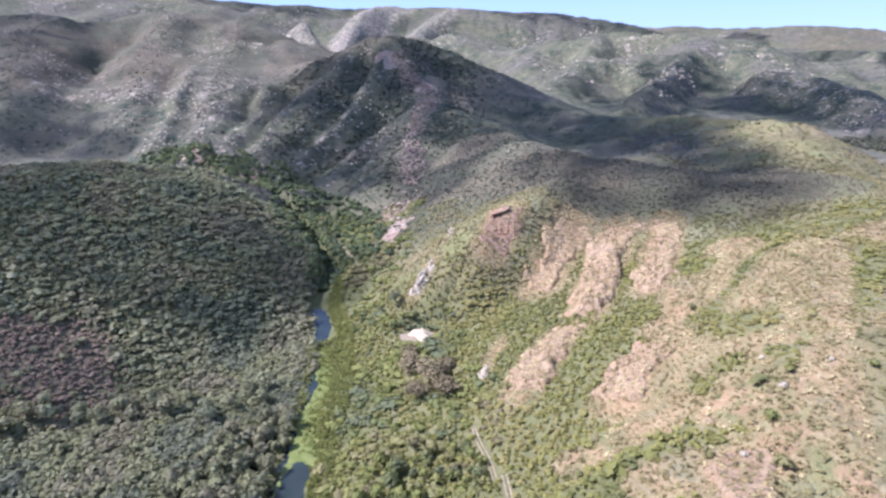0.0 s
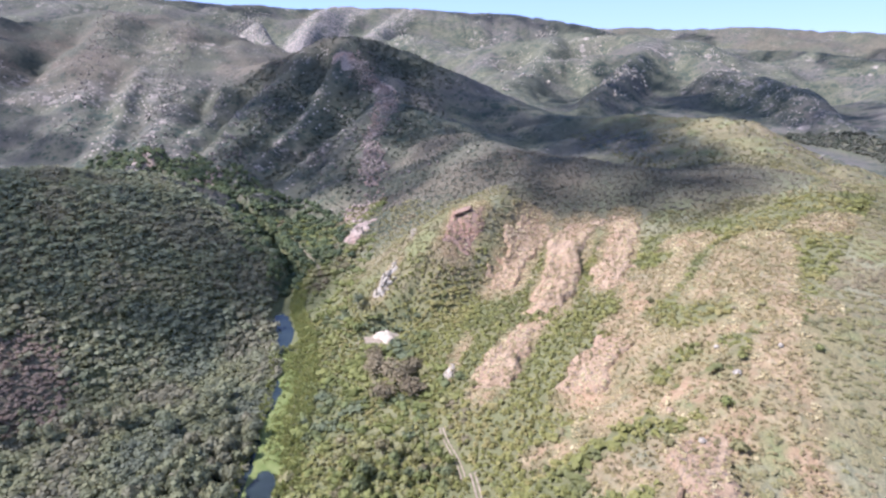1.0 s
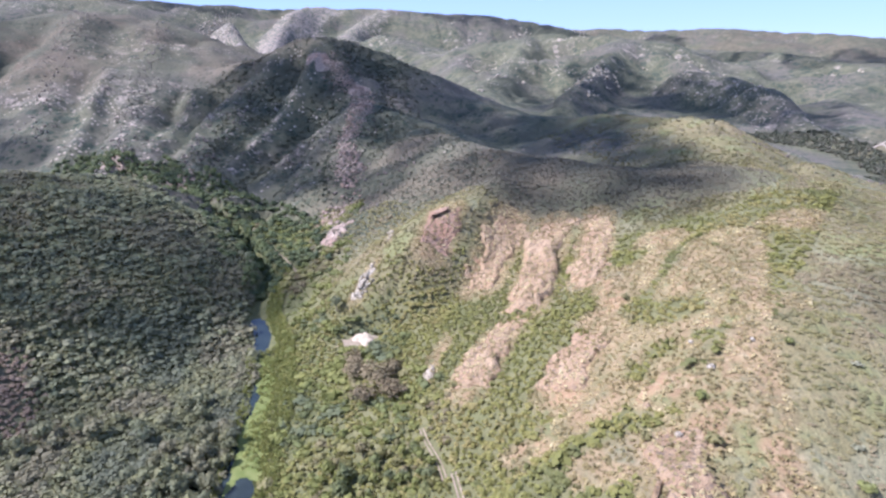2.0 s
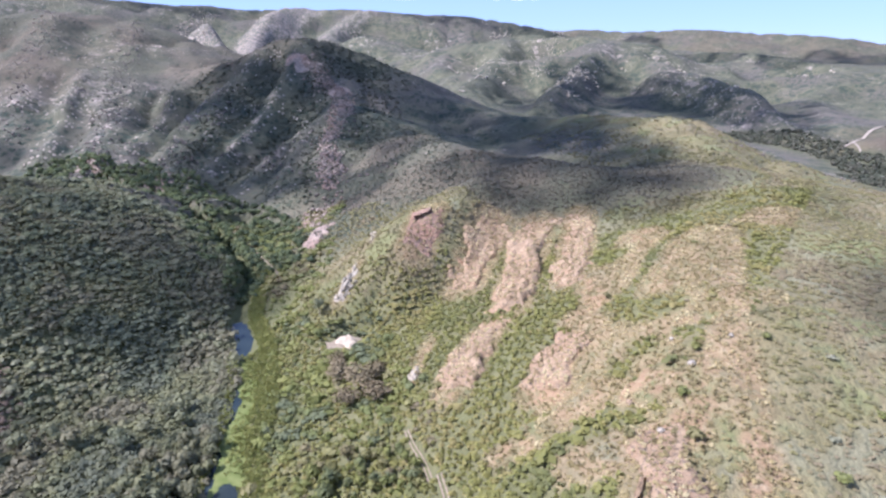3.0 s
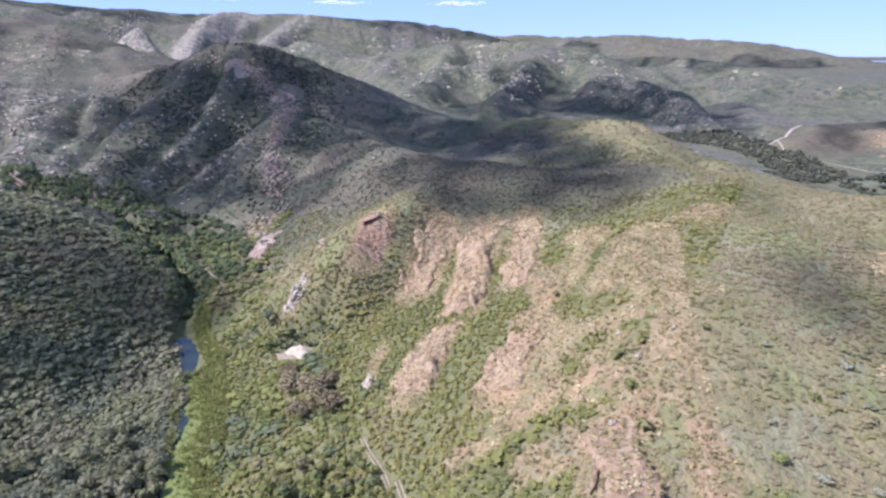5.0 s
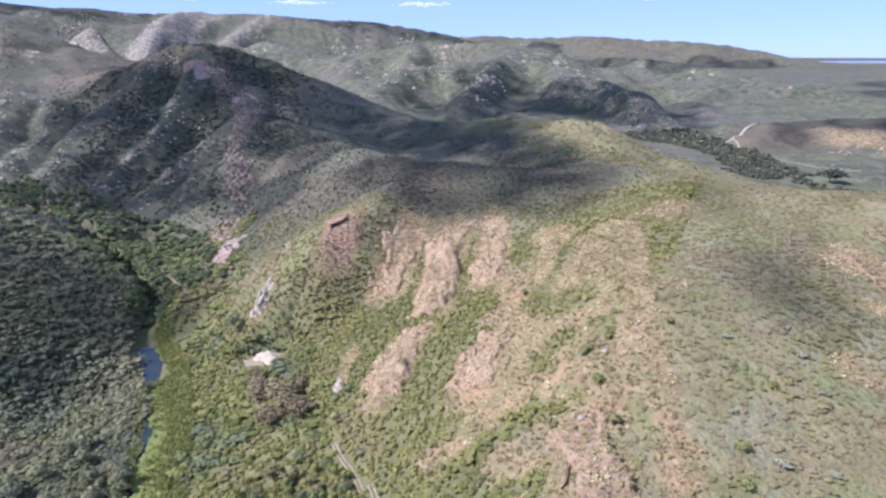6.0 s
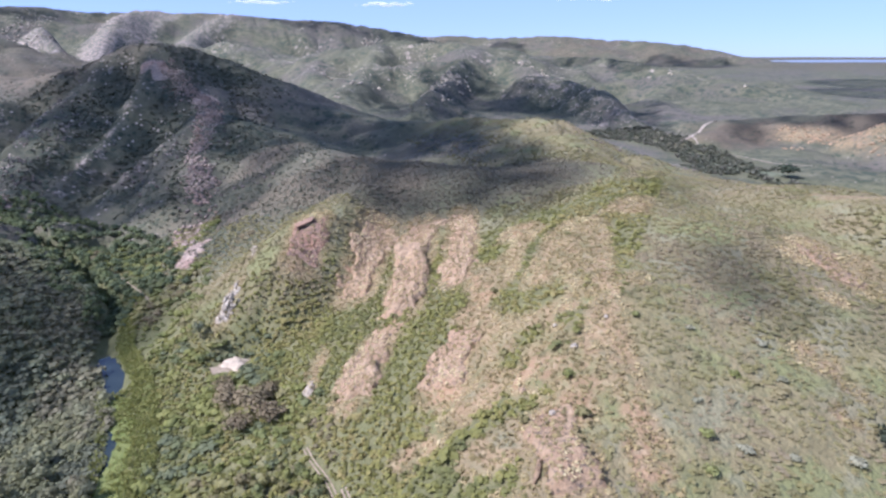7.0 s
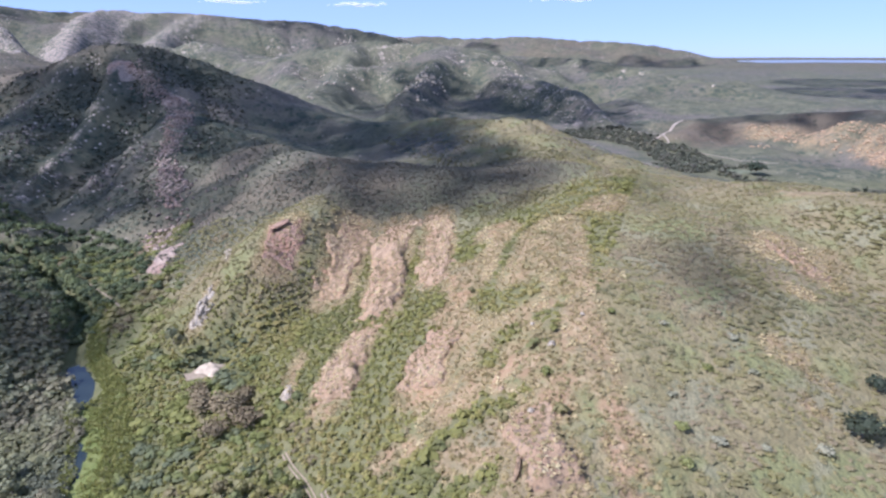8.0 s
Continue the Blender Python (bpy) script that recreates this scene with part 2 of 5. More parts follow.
def ground_material():
    m, nd, ln, b = material("veld_ground", 0.95, specular=0.1)
    cover = nd.new("ShaderNodeAttribute")
    cover.attribute_name = "cover"
    split = nd.new("ShaderNodeSeparateColor")
    ln.new(cover.outputs["Color"], split.inputs[0])
    dry, lush, stony = split.outputs
    times = lambda a, c: math_node(nd, ln, "MULTIPLY", a, c)
    plus = lambda a, c: math_node(nd, ln, "ADD", a, c)
    fine, mid, wide = grain(nd, ln, 0.9), grain(nd, ln, 0.16), grain(nd, ln, 0.022)
    # olive scrub between the bushes, in three tones
    scrub = mixed(nd, ln, (0.131, 0.116, 0.048), (0.194, 0.166, 0.073), mid)
    scrub = mixed(nd, ln, scrub, (0.170, 0.128, 0.067), times(wide, 0.7))
    scrub = mixed(nd, ln, scrub, (0.128, 0.112, 0.046), times(grain(nd, ln, 0.006, 4, 0.5, 0.62), 0.6))
    scrub = mixed(nd, ln, scrub, (0.142, 0.150, 0.053), times(grain(nd, ln, 0.06, 4, 0.5, 0.62), 0.7))
    scrub = mixed(nd, ln, scrub, (0.178, 0.165, 0.088), times(grain(nd, ln, 0.085, 4, 0.54, 0.64), 0.7))
    scrub = mixed(nd, ln, scrub, (0.085, 0.09, 0.045), times(specks(nd, ln, 0.9, 0.35, 0.5), 0.45))
    # mountain heath: grey-green, partly in place of haze, with brownish stretches, dark bushes and pale loose rock
    heath = mixed(nd, ln, (0.068, 0.069, 0.039), (0.122, 0.115, 0.065), grain(nd, ln, 0.05, 6))
    heath = mixed(nd, ln, heath, (0.105, 0.088, 0.069), times(grain(nd, ln, 0.008, 4, 0.45, 0.62), 0.65))
    thick = grain(nd, ln, 0.018, 4, 0.38, 0.6)
    bushes = specks(nd, ln, 0.19, plus(0.12, times(thick, 0.5)), 0.5)
    small = specks(nd, ln, 0.42, plus(0.15, times(thick, 0.4)), 0.5)
    heath = mixed(nd, ln, heath, (0.056, 0.064, 0.038), times(small, 0.75))
    heath = mixed(nd, ln, heath, (0.034, 0.048, 0.028), times(bushes, 0.8))
    groves = specks(nd, ln, 0.07, times(grain(nd, ln, 0.006, 4, 0.42, 0.6), 0.5), 0.55, 5.0)
    heath = mixed(nd, ln, heath, (0.034, 0.046, 0.03), times(groves, 0.7))
    loose = specks(nd, ln, 0.3, plus(0.05, times(stony, 0.5)), 0.42)
    heath = mixed(nd, ln, heath, (0.4, 0.325, 0.235), times(loose, 0.9))
    crags = times(specks(nd, ln, 0.06, times(stony, 0.6), 0.55, 5.0), grain(nd, ln, 0.25, 5, 0.4, 0.6))
    heath = mixed(nd, ln, heath, (0.34, 0.277, 0.2), times(crags, 0.9))
    scrub = mixed(nd, ln, scrub, heath, cover.outputs["Alpha"])
    moor = nd.new("ShaderNodeAttribute")
    moor.attribute_name = "moor"
    brown = mixed(nd, ln, (0.08, 0.064, 0.04), (0.132, 0.106, 0.064), grain(nd, ln, 0.03, 6))
    brown = mixed(nd, ln, brown, (0.07, 0.072, 0.042), times(grain(nd, ln, 0.014, 5, 0.48, 0.6), 0.75))
    brown = mixed(nd, ln, brown, (0.05, 0.052, 0.032), times(plus(small, bushes), 0.7))
    brown = mixed(nd, ln, brown, (0.34, 0.277, 0.2), times(times(plus(loose, crags), grain(nd, ln, 0.01, 3, 0.48, 0.58)), 0.8))
    scrub = mixed(nd, ln, scrub, brown, moor.outputs["Fac"])
    green = mixed(nd, ln, (0.089, 0.090, 0.035), (0.131, 0.125, 0.051), mid)
    soil = mixed(nd, ln, (0.173, 0.122, 0.058), (0.240, 0.173, 0.084), mid)
    soil = mixed(nd, ln, soil, (0.251, 0.155, 0.080), times(grain(nd, ln, 0.035, 3, 0.48, 0.66), 0.9))
    soil = mixed(nd, ln, soil, (0.334, 0.261, 0.139), times(grain(nd, ln, 0.45, lo=0.52, hi=0.68), 0.6))
    stone = mixed(nd, ln, (0.15, 0.128, 0.098), (0.33, 0.28, 0.212), grain(nd, ln, 0.11, 8, 0.42, 0.62))
    base = mixed(nd, ln, scrub, green, lush)
    base = mixed(nd, ln, base, soil, times(dry, grain(nd, ln, 0.28, 5, 0.33, 0.55)))
    base = mixed(nd, ln, base, stone, times(math_node(nd, ln, "SUBTRACT", stony, 0.35), grain(nd, ln, 0.09, 9, 0.46, 0.6, rough=0.65)))
    ln.new(base, b.inputs["Base Color"])
    relief = mixed(nd, ln, mixed(nd, ln, fine, mid, 0.6), times(plus(bushes, crags), cover.outputs["Alpha"]), 0.45)
    bump(nd, ln, b, relief, 0.75, 1.2)
    return m


def leaf_material(name, colours, gloss=0.6, thin=0.3, twig=(0.05, 0.055, 0.03)):
    """Foliage: a tone for each plant, a slight change from leaf tuft to leaf tuft."""
    m, nd, ln, b = material(name, gloss, specular=0.06)
    tone = nd.new("ShaderNodeAttribute")
    tone.attribute_name = "tone"
    own = nd.new("ShaderNodeObjectInfo")
    # plants of a joined mass carry a tone of 1 to 2, single plants none: those take their own
    single = math_node(nd, ln, "LESS_THAN", tone.outputs["Fac"], 0.5)
    both = math_node(nd, ln, "ADD", math_node(nd, ln, "SUBTRACT", tone.outputs["Fac"], 1.0), math_node(nd, ln, "MULTIPLY", single, own.outputs["Random"]))
    ramp = nd.new("ShaderNodeValToRGB")
    ramp.color_ramp.interpolation = "LINEAR"
    while len(ramp.color_ramp.elements) < len(colours):
        ramp.color_ramp.elements.new(0.5)
    for k, c in enumerate(colours):
        ramp.color_ramp.elements[k].position = k / (len(colours) - 1)
        ramp.color_ramp.elements[k].color = (*c, 1)
    ln.new(both, ramp.inputs[0])
    tuft = nd.new("ShaderNodeNewGeometry")
    colour = mixed(nd, ln, ramp.outputs[0], twig, math_node(nd, ln, "MULTIPLY", tuft.outputs["Random Per Island"], 0.35))
    colour = mixed(nd, ln, colour, (0.19, 0.19, 0.11), math_node(nd, ln, "MULTIPLY", grain(nd, ln, 1.6, 3, 0.5, 0.75), 0.4))
    ln.new(colour, b.inputs["Base Color"])
    glow = nd.new("ShaderNodeBsdfTranslucent")
    ln.new(colour, glow.inputs["Color"])
    blend = nd.new("ShaderNodeMixShader")
    blend.inputs[0].default_value = thin
    ln.new(b.outputs[0], blend.inputs[1])
    ln.new(glow.outputs[0], blend.inputs[2])
    ln.new(blend.outputs[0], nd["Material Output"].inputs["Surface"])
    return m


def rock_material(name, low, high, streak, scale=0.35):
    m, nd, ln, b = material(name, 0.9, specular=0.15)
    colour = mixed(nd, ln, low, high, grain(nd, ln, scale, 8, 0.38, 0.62, rough=0.65))
    colour = mixed(nd, ln, colour, streak, math_node(nd, ln, "MULTIPLY", grain(nd, ln, scale * 0.3, 4, 0.45, 0.65), 0.8))
    lichen = math_node(nd, ln, "MULTIPLY", grain(nd, ln, 1.1, 5, 0.52, 0.66), 0.75)
    colour = mixed(nd, ln, colour, (0.10, 0.085, 0.065), lichen)
    ln.new(colour, b.inputs["Base Color"])
    bump(nd, ln, b, grain(nd, ln, 0.8, 8, 0.2, 0.8, rough=0.7), 0.9, 0.9)
    return m


def plain_material(name, a, b_colour, scale, roughness, specular=0.2):
    m, nd, ln, b = material(name, roughness, specular=specular)
    ln.new(mixed(nd, ln, a, b_colour, grain(nd, ln, scale, 5, 0.35, 0.65)), b.inputs["Base Color"])
    bump(nd, ln, b, grain(nd, ln, scale * 4, 5), 0.3, 0.1)
    return m


GROUND = ground_material()
FOREST_LEAF = leaf_material("thicket_leaf", [(0.176, 0.190, 0.106), (0.208, 0.221, 0.114), (0.240, 0.250, 0.121), (0.258, 0.250, 0.132), (0.27, 0.27, 0.13), (0.27, 0.245, 0.13)], 0.6, 0.38, (0.170, 0.156, 0.090))
FLAT_LEAF = leaf_material("flat_thicket_leaf", [(0.146, 0.154, 0.091), (0.172, 0.179, 0.091), (0.209, 0.210, 0.098), (0.248, 0.239, 0.106), (0.215, 0.205, 0.105), (0.225, 0.2, 0.112)], 0.6, 0.38, (0.153, 0.140, 0.075))
VALLEY_LEAF = leaf_material("riverside_leaf", [(0.158, 0.175, 0.085), (0.179, 0.195, 0.061), (0.215, 0.225, 0.058), (0.257, 0.255, 0.069), (0.299, 0.270, 0.101), (0.226, 0.180, 0.093)], 0.6, 0.42, (0.147, 0.145, 0.057))
UPPER_LEAF = leaf_material("upper_valley_leaf", [(0.105, 0.13, 0.065), (0.13, 0.155, 0.07), (0.16, 0.19, 0.07), (0.195, 0.21, 0.085)], 0.6, 0.4, (0.1, 0.115, 0.055))
SCRUB_LEAF = leaf_material("scrub_leaf", [(0.185, 0.176, 0.077), (0.216, 0.195, 0.074), (0.247, 0.225, 0.079), (0.270, 0.240, 0.095), (0.283, 0.240, 0.108), (0.283, 0.230, 0.122)], 0.75, 0.42, (0.247, 0.200, 0.099))
HEATHER_LEAF = leaf_material("heather_leaf", [(0.143, 0.137, 0.078), (0.176, 0.153, 0.094), (0.202, 0.166, 0.111), (0.234, 0.195, 0.130)], 0.8, 0.3, (0.169, 0.137, 0.091))
GULLY_LEAF = leaf_material("gully_leaf", [(0.171, 0.175, 0.058), (0.204, 0.200, 0.053), (0.241, 0.230, 0.059), (0.281, 0.250, 0.072), (0.310, 0.258, 0.090)], 0.7, 0.42, (0.176, 0.160, 0.058))
DRY_BRUSH = leaf_material("dry_brush", [(0.212, 0.175, 0.071), (0.276, 0.221, 0.088), (0.360, 0.288, 0.126), (0.466, 0.381, 0.176), (0.572, 0.474, 0.235)], 0.85, 0.35, (0.297, 0.227, 0.101))
HILL_LEAF = leaf_material("hillside_leaf", [(0.075, 0.082, 0.05), (0.1, 0.104, 0.064), (0.125, 0.122, 0.078), (0.15, 0.138, 0.095)], 0.75, 0.35)
BROWN_LEAF = leaf_material("dry_leaf", [(0.176, 0.132, 0.068), (0.199, 0.154, 0.075), (0.231, 0.176, 0.093)], 0.8, 0.15)
PURPLE_BRUSH = leaf_material("bare_purplish_brush", [(0.199, 0.147, 0.096), (0.250, 0.180, 0.117), (0.319, 0.237, 0.149)], 0.85, 0.25, (0.180, 0.128, 0.078))
GREY_LEAF = leaf_material("grey_shrub_leaf", [(0.221, 0.215, 0.121), (0.260, 0.247, 0.144), (0.305, 0.286, 0.172)], 0.8, 0.3, (0.234, 0.221, 0.121))
BRIGHT_LEAF = leaf_material("bright_shrub_leaf", [(0.179, 0.185, 0.048), (0.210, 0.215, 0.062), (0.252, 0.250, 0.079)], 0.6)
DARK_LEAF = leaf_material("dark_tree_leaf", [(0.03, 0.042, 0.025), (0.045, 0.055, 0.03)], 0.6)
REED_LEAF = leaf_material("reed_leaf", [(0.224, 0.237, 0.066), (0.269, 0.278, 0.071), (0.315, 0.300, 0.094)], 0.6, 0.42, (0.224, 0.219, 0.066))
BARK = plain_material("bark", (0.11, 0.085, 0.06), (0.2, 0.17, 0.13), 6.0, 0.9)
PINK_ROCK = rock_material("pink_sandstone", (0.265, 0.178, 0.090), (0.398, 0.285, 0.155), (0.339, 0.222, 0.117))
RED_ROCK = rock_material("red_sandstone", (0.23, 0.142, 0.085), (0.345, 0.228, 0.14), (0.31, 0.175, 0.1))
PALE_ROCK = rock_material("pale_quartzite", (0.302, 0.258, 0.174), (0.482, 0.414, 0.286), (0.381, 0.314, 0.202))
PALE_PINK = rock_material("pale_pinkish_rock", (0.24, 0.178, 0.122), (0.4, 0.31, 0.215), (0.31, 0.2, 0.13), 0.2)
GREY_ROCK = rock_material("grey_quartzite", (0.11, 0.092, 0.07), (0.235, 0.197, 0.15), (0.17, 0.132, 0.098), 0.12)
SAND = plain_material("pale_sand", (0.33, 0.265, 0.165), (0.44, 0.36, 0.235), 0.6, 0.95)
TRACK_SOIL = plain_material("track_soil", (0.19, 0.148, 0.088), (0.26, 0.205, 0.126), 0.8, 0.95)
ROAD_SAND = plain_material("pale_road_sand", (0.23, 0.19, 0.13), (0.31, 0.26, 0.185), 0.3, 0.95)
WEED = plain_material("floating_weed", (0.095, 0.115, 0.022), (0.145, 0.155, 0.04), 0.35, 0.7)


def cloud_material(name, thin):
    """White vapour that lets some of the sun through."""
    m, nd, ln, b = material(name, 1.0, specular=0.0)
    ln.new(mixed(nd, ln, (0.85, 0.85, 0.86), (0.92, 0.92, 0.92), grain(nd, ln, 0.02)), b.inputs["Base Color"])
    glow = nd.new("ShaderNodeBsdfTranslucent")
    glow.inputs["Color"].default_value = (0.9, 0.9, 0.92, 1)
    body = nd.new("ShaderNodeMixShader")
    ln.new(b.outputs[0], body.inputs[1])
    ln.new(glow.outputs[0], body.inputs[2])
    clear = nd.new("ShaderNodeBsdfTransparent")
    blend = nd.new("ShaderNodeMixShader")
    blend.inputs[0].default_value = thin
    ln.new(body.outputs[0], blend.inputs[1])
    ln.new(clear.outputs[0], blend.inputs[2])
    ln.new(blend.outputs[0], nd["Material Output"].inputs["Surface"])
    return m


CLOUD = cloud_material("cloud", 0.76)
CLOUD_FAR = cloud_material("far_cloud", 0.6)


def water_material():
    m, nd, ln, b = material("river_water", 0.06, specular=0.28)
    ln.new(mixed(nd, ln, (0.012, 0.018, 0.016), (0.022, 0.03, 0.024), grain(nd, ln, 0.1)), b.inputs["Base Color"])
    bump(nd, ln, b, grain(nd, ln, 1.5, 3), 0.06, 0.05)
    return m


WATER = water_material()
PALE_BAND = plain_material("pale_far_band", (0.12, 0.145, 0.155), (0.18, 0.205, 0.21), 0.004, 0.35, 0.5)

# ---- the ground: one sheet, fine where the land is near, coarse towards the horizon ----
def stations(lo, hi, step, reach_lo, reach_hi, growth_lo, growth):
    """Even stations from lo to hi, then ever wider ones out to both reaches."""
    inner = list(np.arange(lo, hi + step / 2, step))
    left, right, s = [], [], step
    x = inner[0]
    while x > reach_lo:
        s *= growth_lo
        x -= s
        left.append(x)
    x, s = inner[-1], step
    while x < reach_hi:
        s *= growth
        x += s
        right.append(x)
    return np.array(left[::-1] + inner + right)


def mesh_object(name, verts, faces, mat, parent=None, attribute=None):
    """A mesh object from arrays: faces is an (n, 3) or (n, 4) array."""
    me = bpy.data.meshes.new(name)
    verts = np.ascontiguousarray(verts, np.float32)
    faces = np.ascontiguousarray(faces, np.int32)
    n, w = faces.shape
    me.vertices.add(len(verts))
    me.vertices.foreach_set("co", verts.ravel())
    me.loops.add(n * w)
    me.loops.foreach_set("vertex_index", faces.ravel())
    me.polygons.add(n)
    me.polygons.foreach_set("loop_start", np.arange(0, n * w, w, dtype=np.int32))
    me.update(calc_edges=True)
    for key, kind, values in attribute or ():
        a = me.attributes.new(key, kind, "POINT")
        a.data.foreach_set("color" if kind == "FLOAT_COLOR" else "value", np.ascontiguousarray(values, np.float32).ravel())
    me.materials.append(mat)
    ob = new(name, me)
    ob.parent = parent
    return ob


RIDGES_BY = {name: line for name, line, *_ in RIDGES}

# rock standing out of the slopes: foot, top, half width, height above the soil, kind of stone
OUTCROPS = [
    ((46, 160), (74, 219), 6.8, 4.2, "pink"),
    ((37, 188), (57, 228), 7.0, 1.8, "pink"),
    ((67, 160), (93, 216), 5.5, 1.8, "pink"),
    ((23, 130), (41, 159), 5.5, 2.2, "pink"),
    ((43, 114), (59, 130), 6.0, 1.6, "pink"),
    ((19, 205), (29, 228), 6.5, 0.9, "red"),
    ((-11, 195), (-5, 206), 3.0, 1.6, "pale"),
    ((-28, 266), (-20, 290), 5.0, 1.6, "palepink"),
    ((12, 142), (14, 149), 1.8, 1.6, "pale"),
    ((-26, 566), (-8, 584), 7.0, 1.6, "palepink"),
    ((44, 58), (52, 78), 5.5, 1.5, "pink"),
    ((160, 90), (166, 112), 5.0, 1.0, "pink"),
    ((-140, 385), (-152, 430), 9.0, 2.0, "palepink"),
    ((-202, 430), (-208, 470), 9.0, 2.2, "palepink"),
    ((-48, 618), (-66, 652), 11.0, 1.0, "palepink"),
]


def proud(outcrop, x, y):
    """How far an outcrop stands above the soil."""
    (ax, ay), (bx, by), half, rise, _ = outcrop
    length = math.hypot(bx - ax, by - ay)
    ux, uy = (bx - ax) / length, (by - ay) / length
    s, t = (x - ax) * ux + (y - ay) * uy, (x - ax) * uy - (y - ay) * ux
    wob = fbm(x, y, half * 1.1, 3, 61)
    across = smooth(1.0, 0.74, np.abs(t) / half * (1 + 0.5 * wob) + 0.4 * wob)
    ends = smooth(-0.04, 0.06, s / length + 0.08 * wob) * smooth(1.05, 0.55, s / length + 0.1 * wob)
    beds = 0.75 + 0.35 * fbm(t * 2.2, s * 0.5, 4.0, 3, 64) + 0.2 * wob
    return rise * across * ends * beds


def surface(x, y):
    """The ground with its outcrops, on which plants stand."""
    h = ground_z(x, y)
    return h + np.max([proud(o, x, y) for o in OUTCROPS], axis=0)


DRY_STREAKS = [(45, 115, 60, 122, 5.3), (63, 139, 100, 174, 6.6), (81, 129, 105, 154, 5.7), (84, 108, 113, 156, 6.1), (66, 113, 78, 108, 3.3), (61, 80, 80, 97, 4.9),
               (42, 97, 56, 91, 4.1), (52, 88, 70, 89, 3.7), (38, 74, 59, 74, 4.9), (56, 50, 100, 136, 3.7), (25, 92, 33, 92, 3.3), (14, 150, 22, 164, 2.5)]
GREEN_HOLLOWS = [(74, 122, 6), (64, 107, 5), (57, 103, 4), (62, 72, 2.6), (45, 87, 3), (49, 83, 3), (58, 145, 7), (41, 134, 9), (34, 125, 9), (21, 116, 9), (52, 131, 7), (44, 157, 5), (28, 112, 13), (82, 166, 6), (30, 165, 11), (62, 200, 6)]


def covers(x, y, h):
    """What grows where: dry soil, lush green and bare stone, each 0..1."""
    x, y = np.asarray(x, float), np.asarray(y, float)
    base, d_river = valley_floor(x, y)
    d_nose, _, side = along(RIDGES_BY["nose"], x, y)
    n1, n2 = fbm(x, y, 26, 4, 71), fbm(x, y, 90, 3, 75)
    up = h - base
    crest = np.where(side < 0, smooth(46, 22, d_nose), smooth(12, 2, d_nose)) * smooth(215, 165, y)
    dry = np.clip(crest * (0.1 + 1.5 * n1), 0, 0.8)
    # bare stony streaks that run down the face of the nose
    fleck = fbm(0.9 * x - 0.43 * y, (0.43 * x + 0.9 * y) * 0.3, 7, 3, 77)
    for ax, ay, bx, by, half in DRY_STREAKS:
        d, _, _ = along([(ax, ay, 0), (bx, by, 0)], x, y)
        dry = np.maximum(dry, np.clip(smooth(1.5, 0.55, d / half + 0.45 * n1 + 0.5 * fleck) * (0.9 + 0.7 * fleck), 0, 1))
    for (ax, ay), (bx, by), half, rise, stone in OUTCROPS:
        if stone not in ("grey", "palepink"):
            d, _, _ = along([(ax, ay, 0), (bx, by, 0)], x, y)
            dry = np.maximum(dry, np.clip(smooth(half * 1.7, half * 0.8, d) * (0.85 + 0.9 * n1), 0, 1))
    for cx, cy, r in GREEN_HOLLOWS:
        dry = dry * smooth(0.5, 1.2, np.hypot(x - cx, y - cy) / r + 0.4 * n1)
    for cx, cy, r in ((155, 106, 7), (142, 85, 6), (117, 70, 6), (116, 61, 4), (107, 56, 3), (172, 97, 9), (215, 132, 16)):
        dry = np.maximum(dry, 0.85 * smooth(1.2, 0.4, np.hypot(x - cx, y - cy) / r + 0.5 * n1))
    d_mound, _, mside = along(RIDGES_BY["mound"], x, y)
    dry = np.maximum(dry, smooth(35, 80, d_mound) * smooth(250, 170, d_mound) * smooth(1.5, 5, up) * smooth(560, 500, y) * np.clip(0.7 + 1.1 * n1, 0, 1))
    lush = smooth(14, 3, up) * np.maximum(np.where(y > 290, smooth(40, 12, d_river), smooth(150, 60, d_river)), 0.4 * smooth(60, 20, along(RIGHT_RIVER, x, y)[0]))
    lush = np.maximum(lush, smooth(34, 12, up) * smooth(160, 110, d_river) * smooth(240, 200, y) * 0.8)
    lush = np.maximum(lush, 0.85 * smooth(4, -6, np.where(side < 0, -d_nose, d_nose)) * smooth(70, 55, d_nose) * smooth(200, 178, y) * smooth(0.45, 0.15, dry))
    stony = smooth(320, 450, np.hypot(x, y)) * smooth(8, 30, up) * np.clip(0.1 + n2 * 1.1, 0, 0.65) * (1 - 0.4 * smooth(700, 900, np.hypot(x, y)))
    for name, reach, share in (("dome", 110, 1.1), ("white_cliff", 110, 1.1), ("white_spur", 55, 0.8), ("cliff_spur", 60, 0.5)):
        stony = np.maximum(stony, share * smooth(reach, reach * 0.6, along(RIDGES_BY[name], x, y)[0]))
    stony = np.maximum(stony, rib_mask(x, y) * np.clip(rib_shape(x, y) * 1.2 - 0.5, 0, 0.5))
    grass = smooth(70, 30, np.minimum(along(RIDGES_BY["bench"], x, y)[0], along(RIDGES_BY["bench_right"], x, y)[0]))
    d_peak, _, pside = along(RIDGES_BY["peak"], x, y)
    grass = np.maximum(grass, np.where(x > -70, smooth(120, 60, d_peak), 0))
    smoothed = along(RIDGES_BY["left_mount"], x, y)[0]
    stony = stony * (1 - 0.45 * smooth(170, 80, smoothed))
    lush = lush * smooth(0.8, 1.15, np.hypot((x + 132) / 23, (y - 152) / 17))
    return dry, np.clip(lush, 0, 1), stony * (1 - 0.9 * grass)


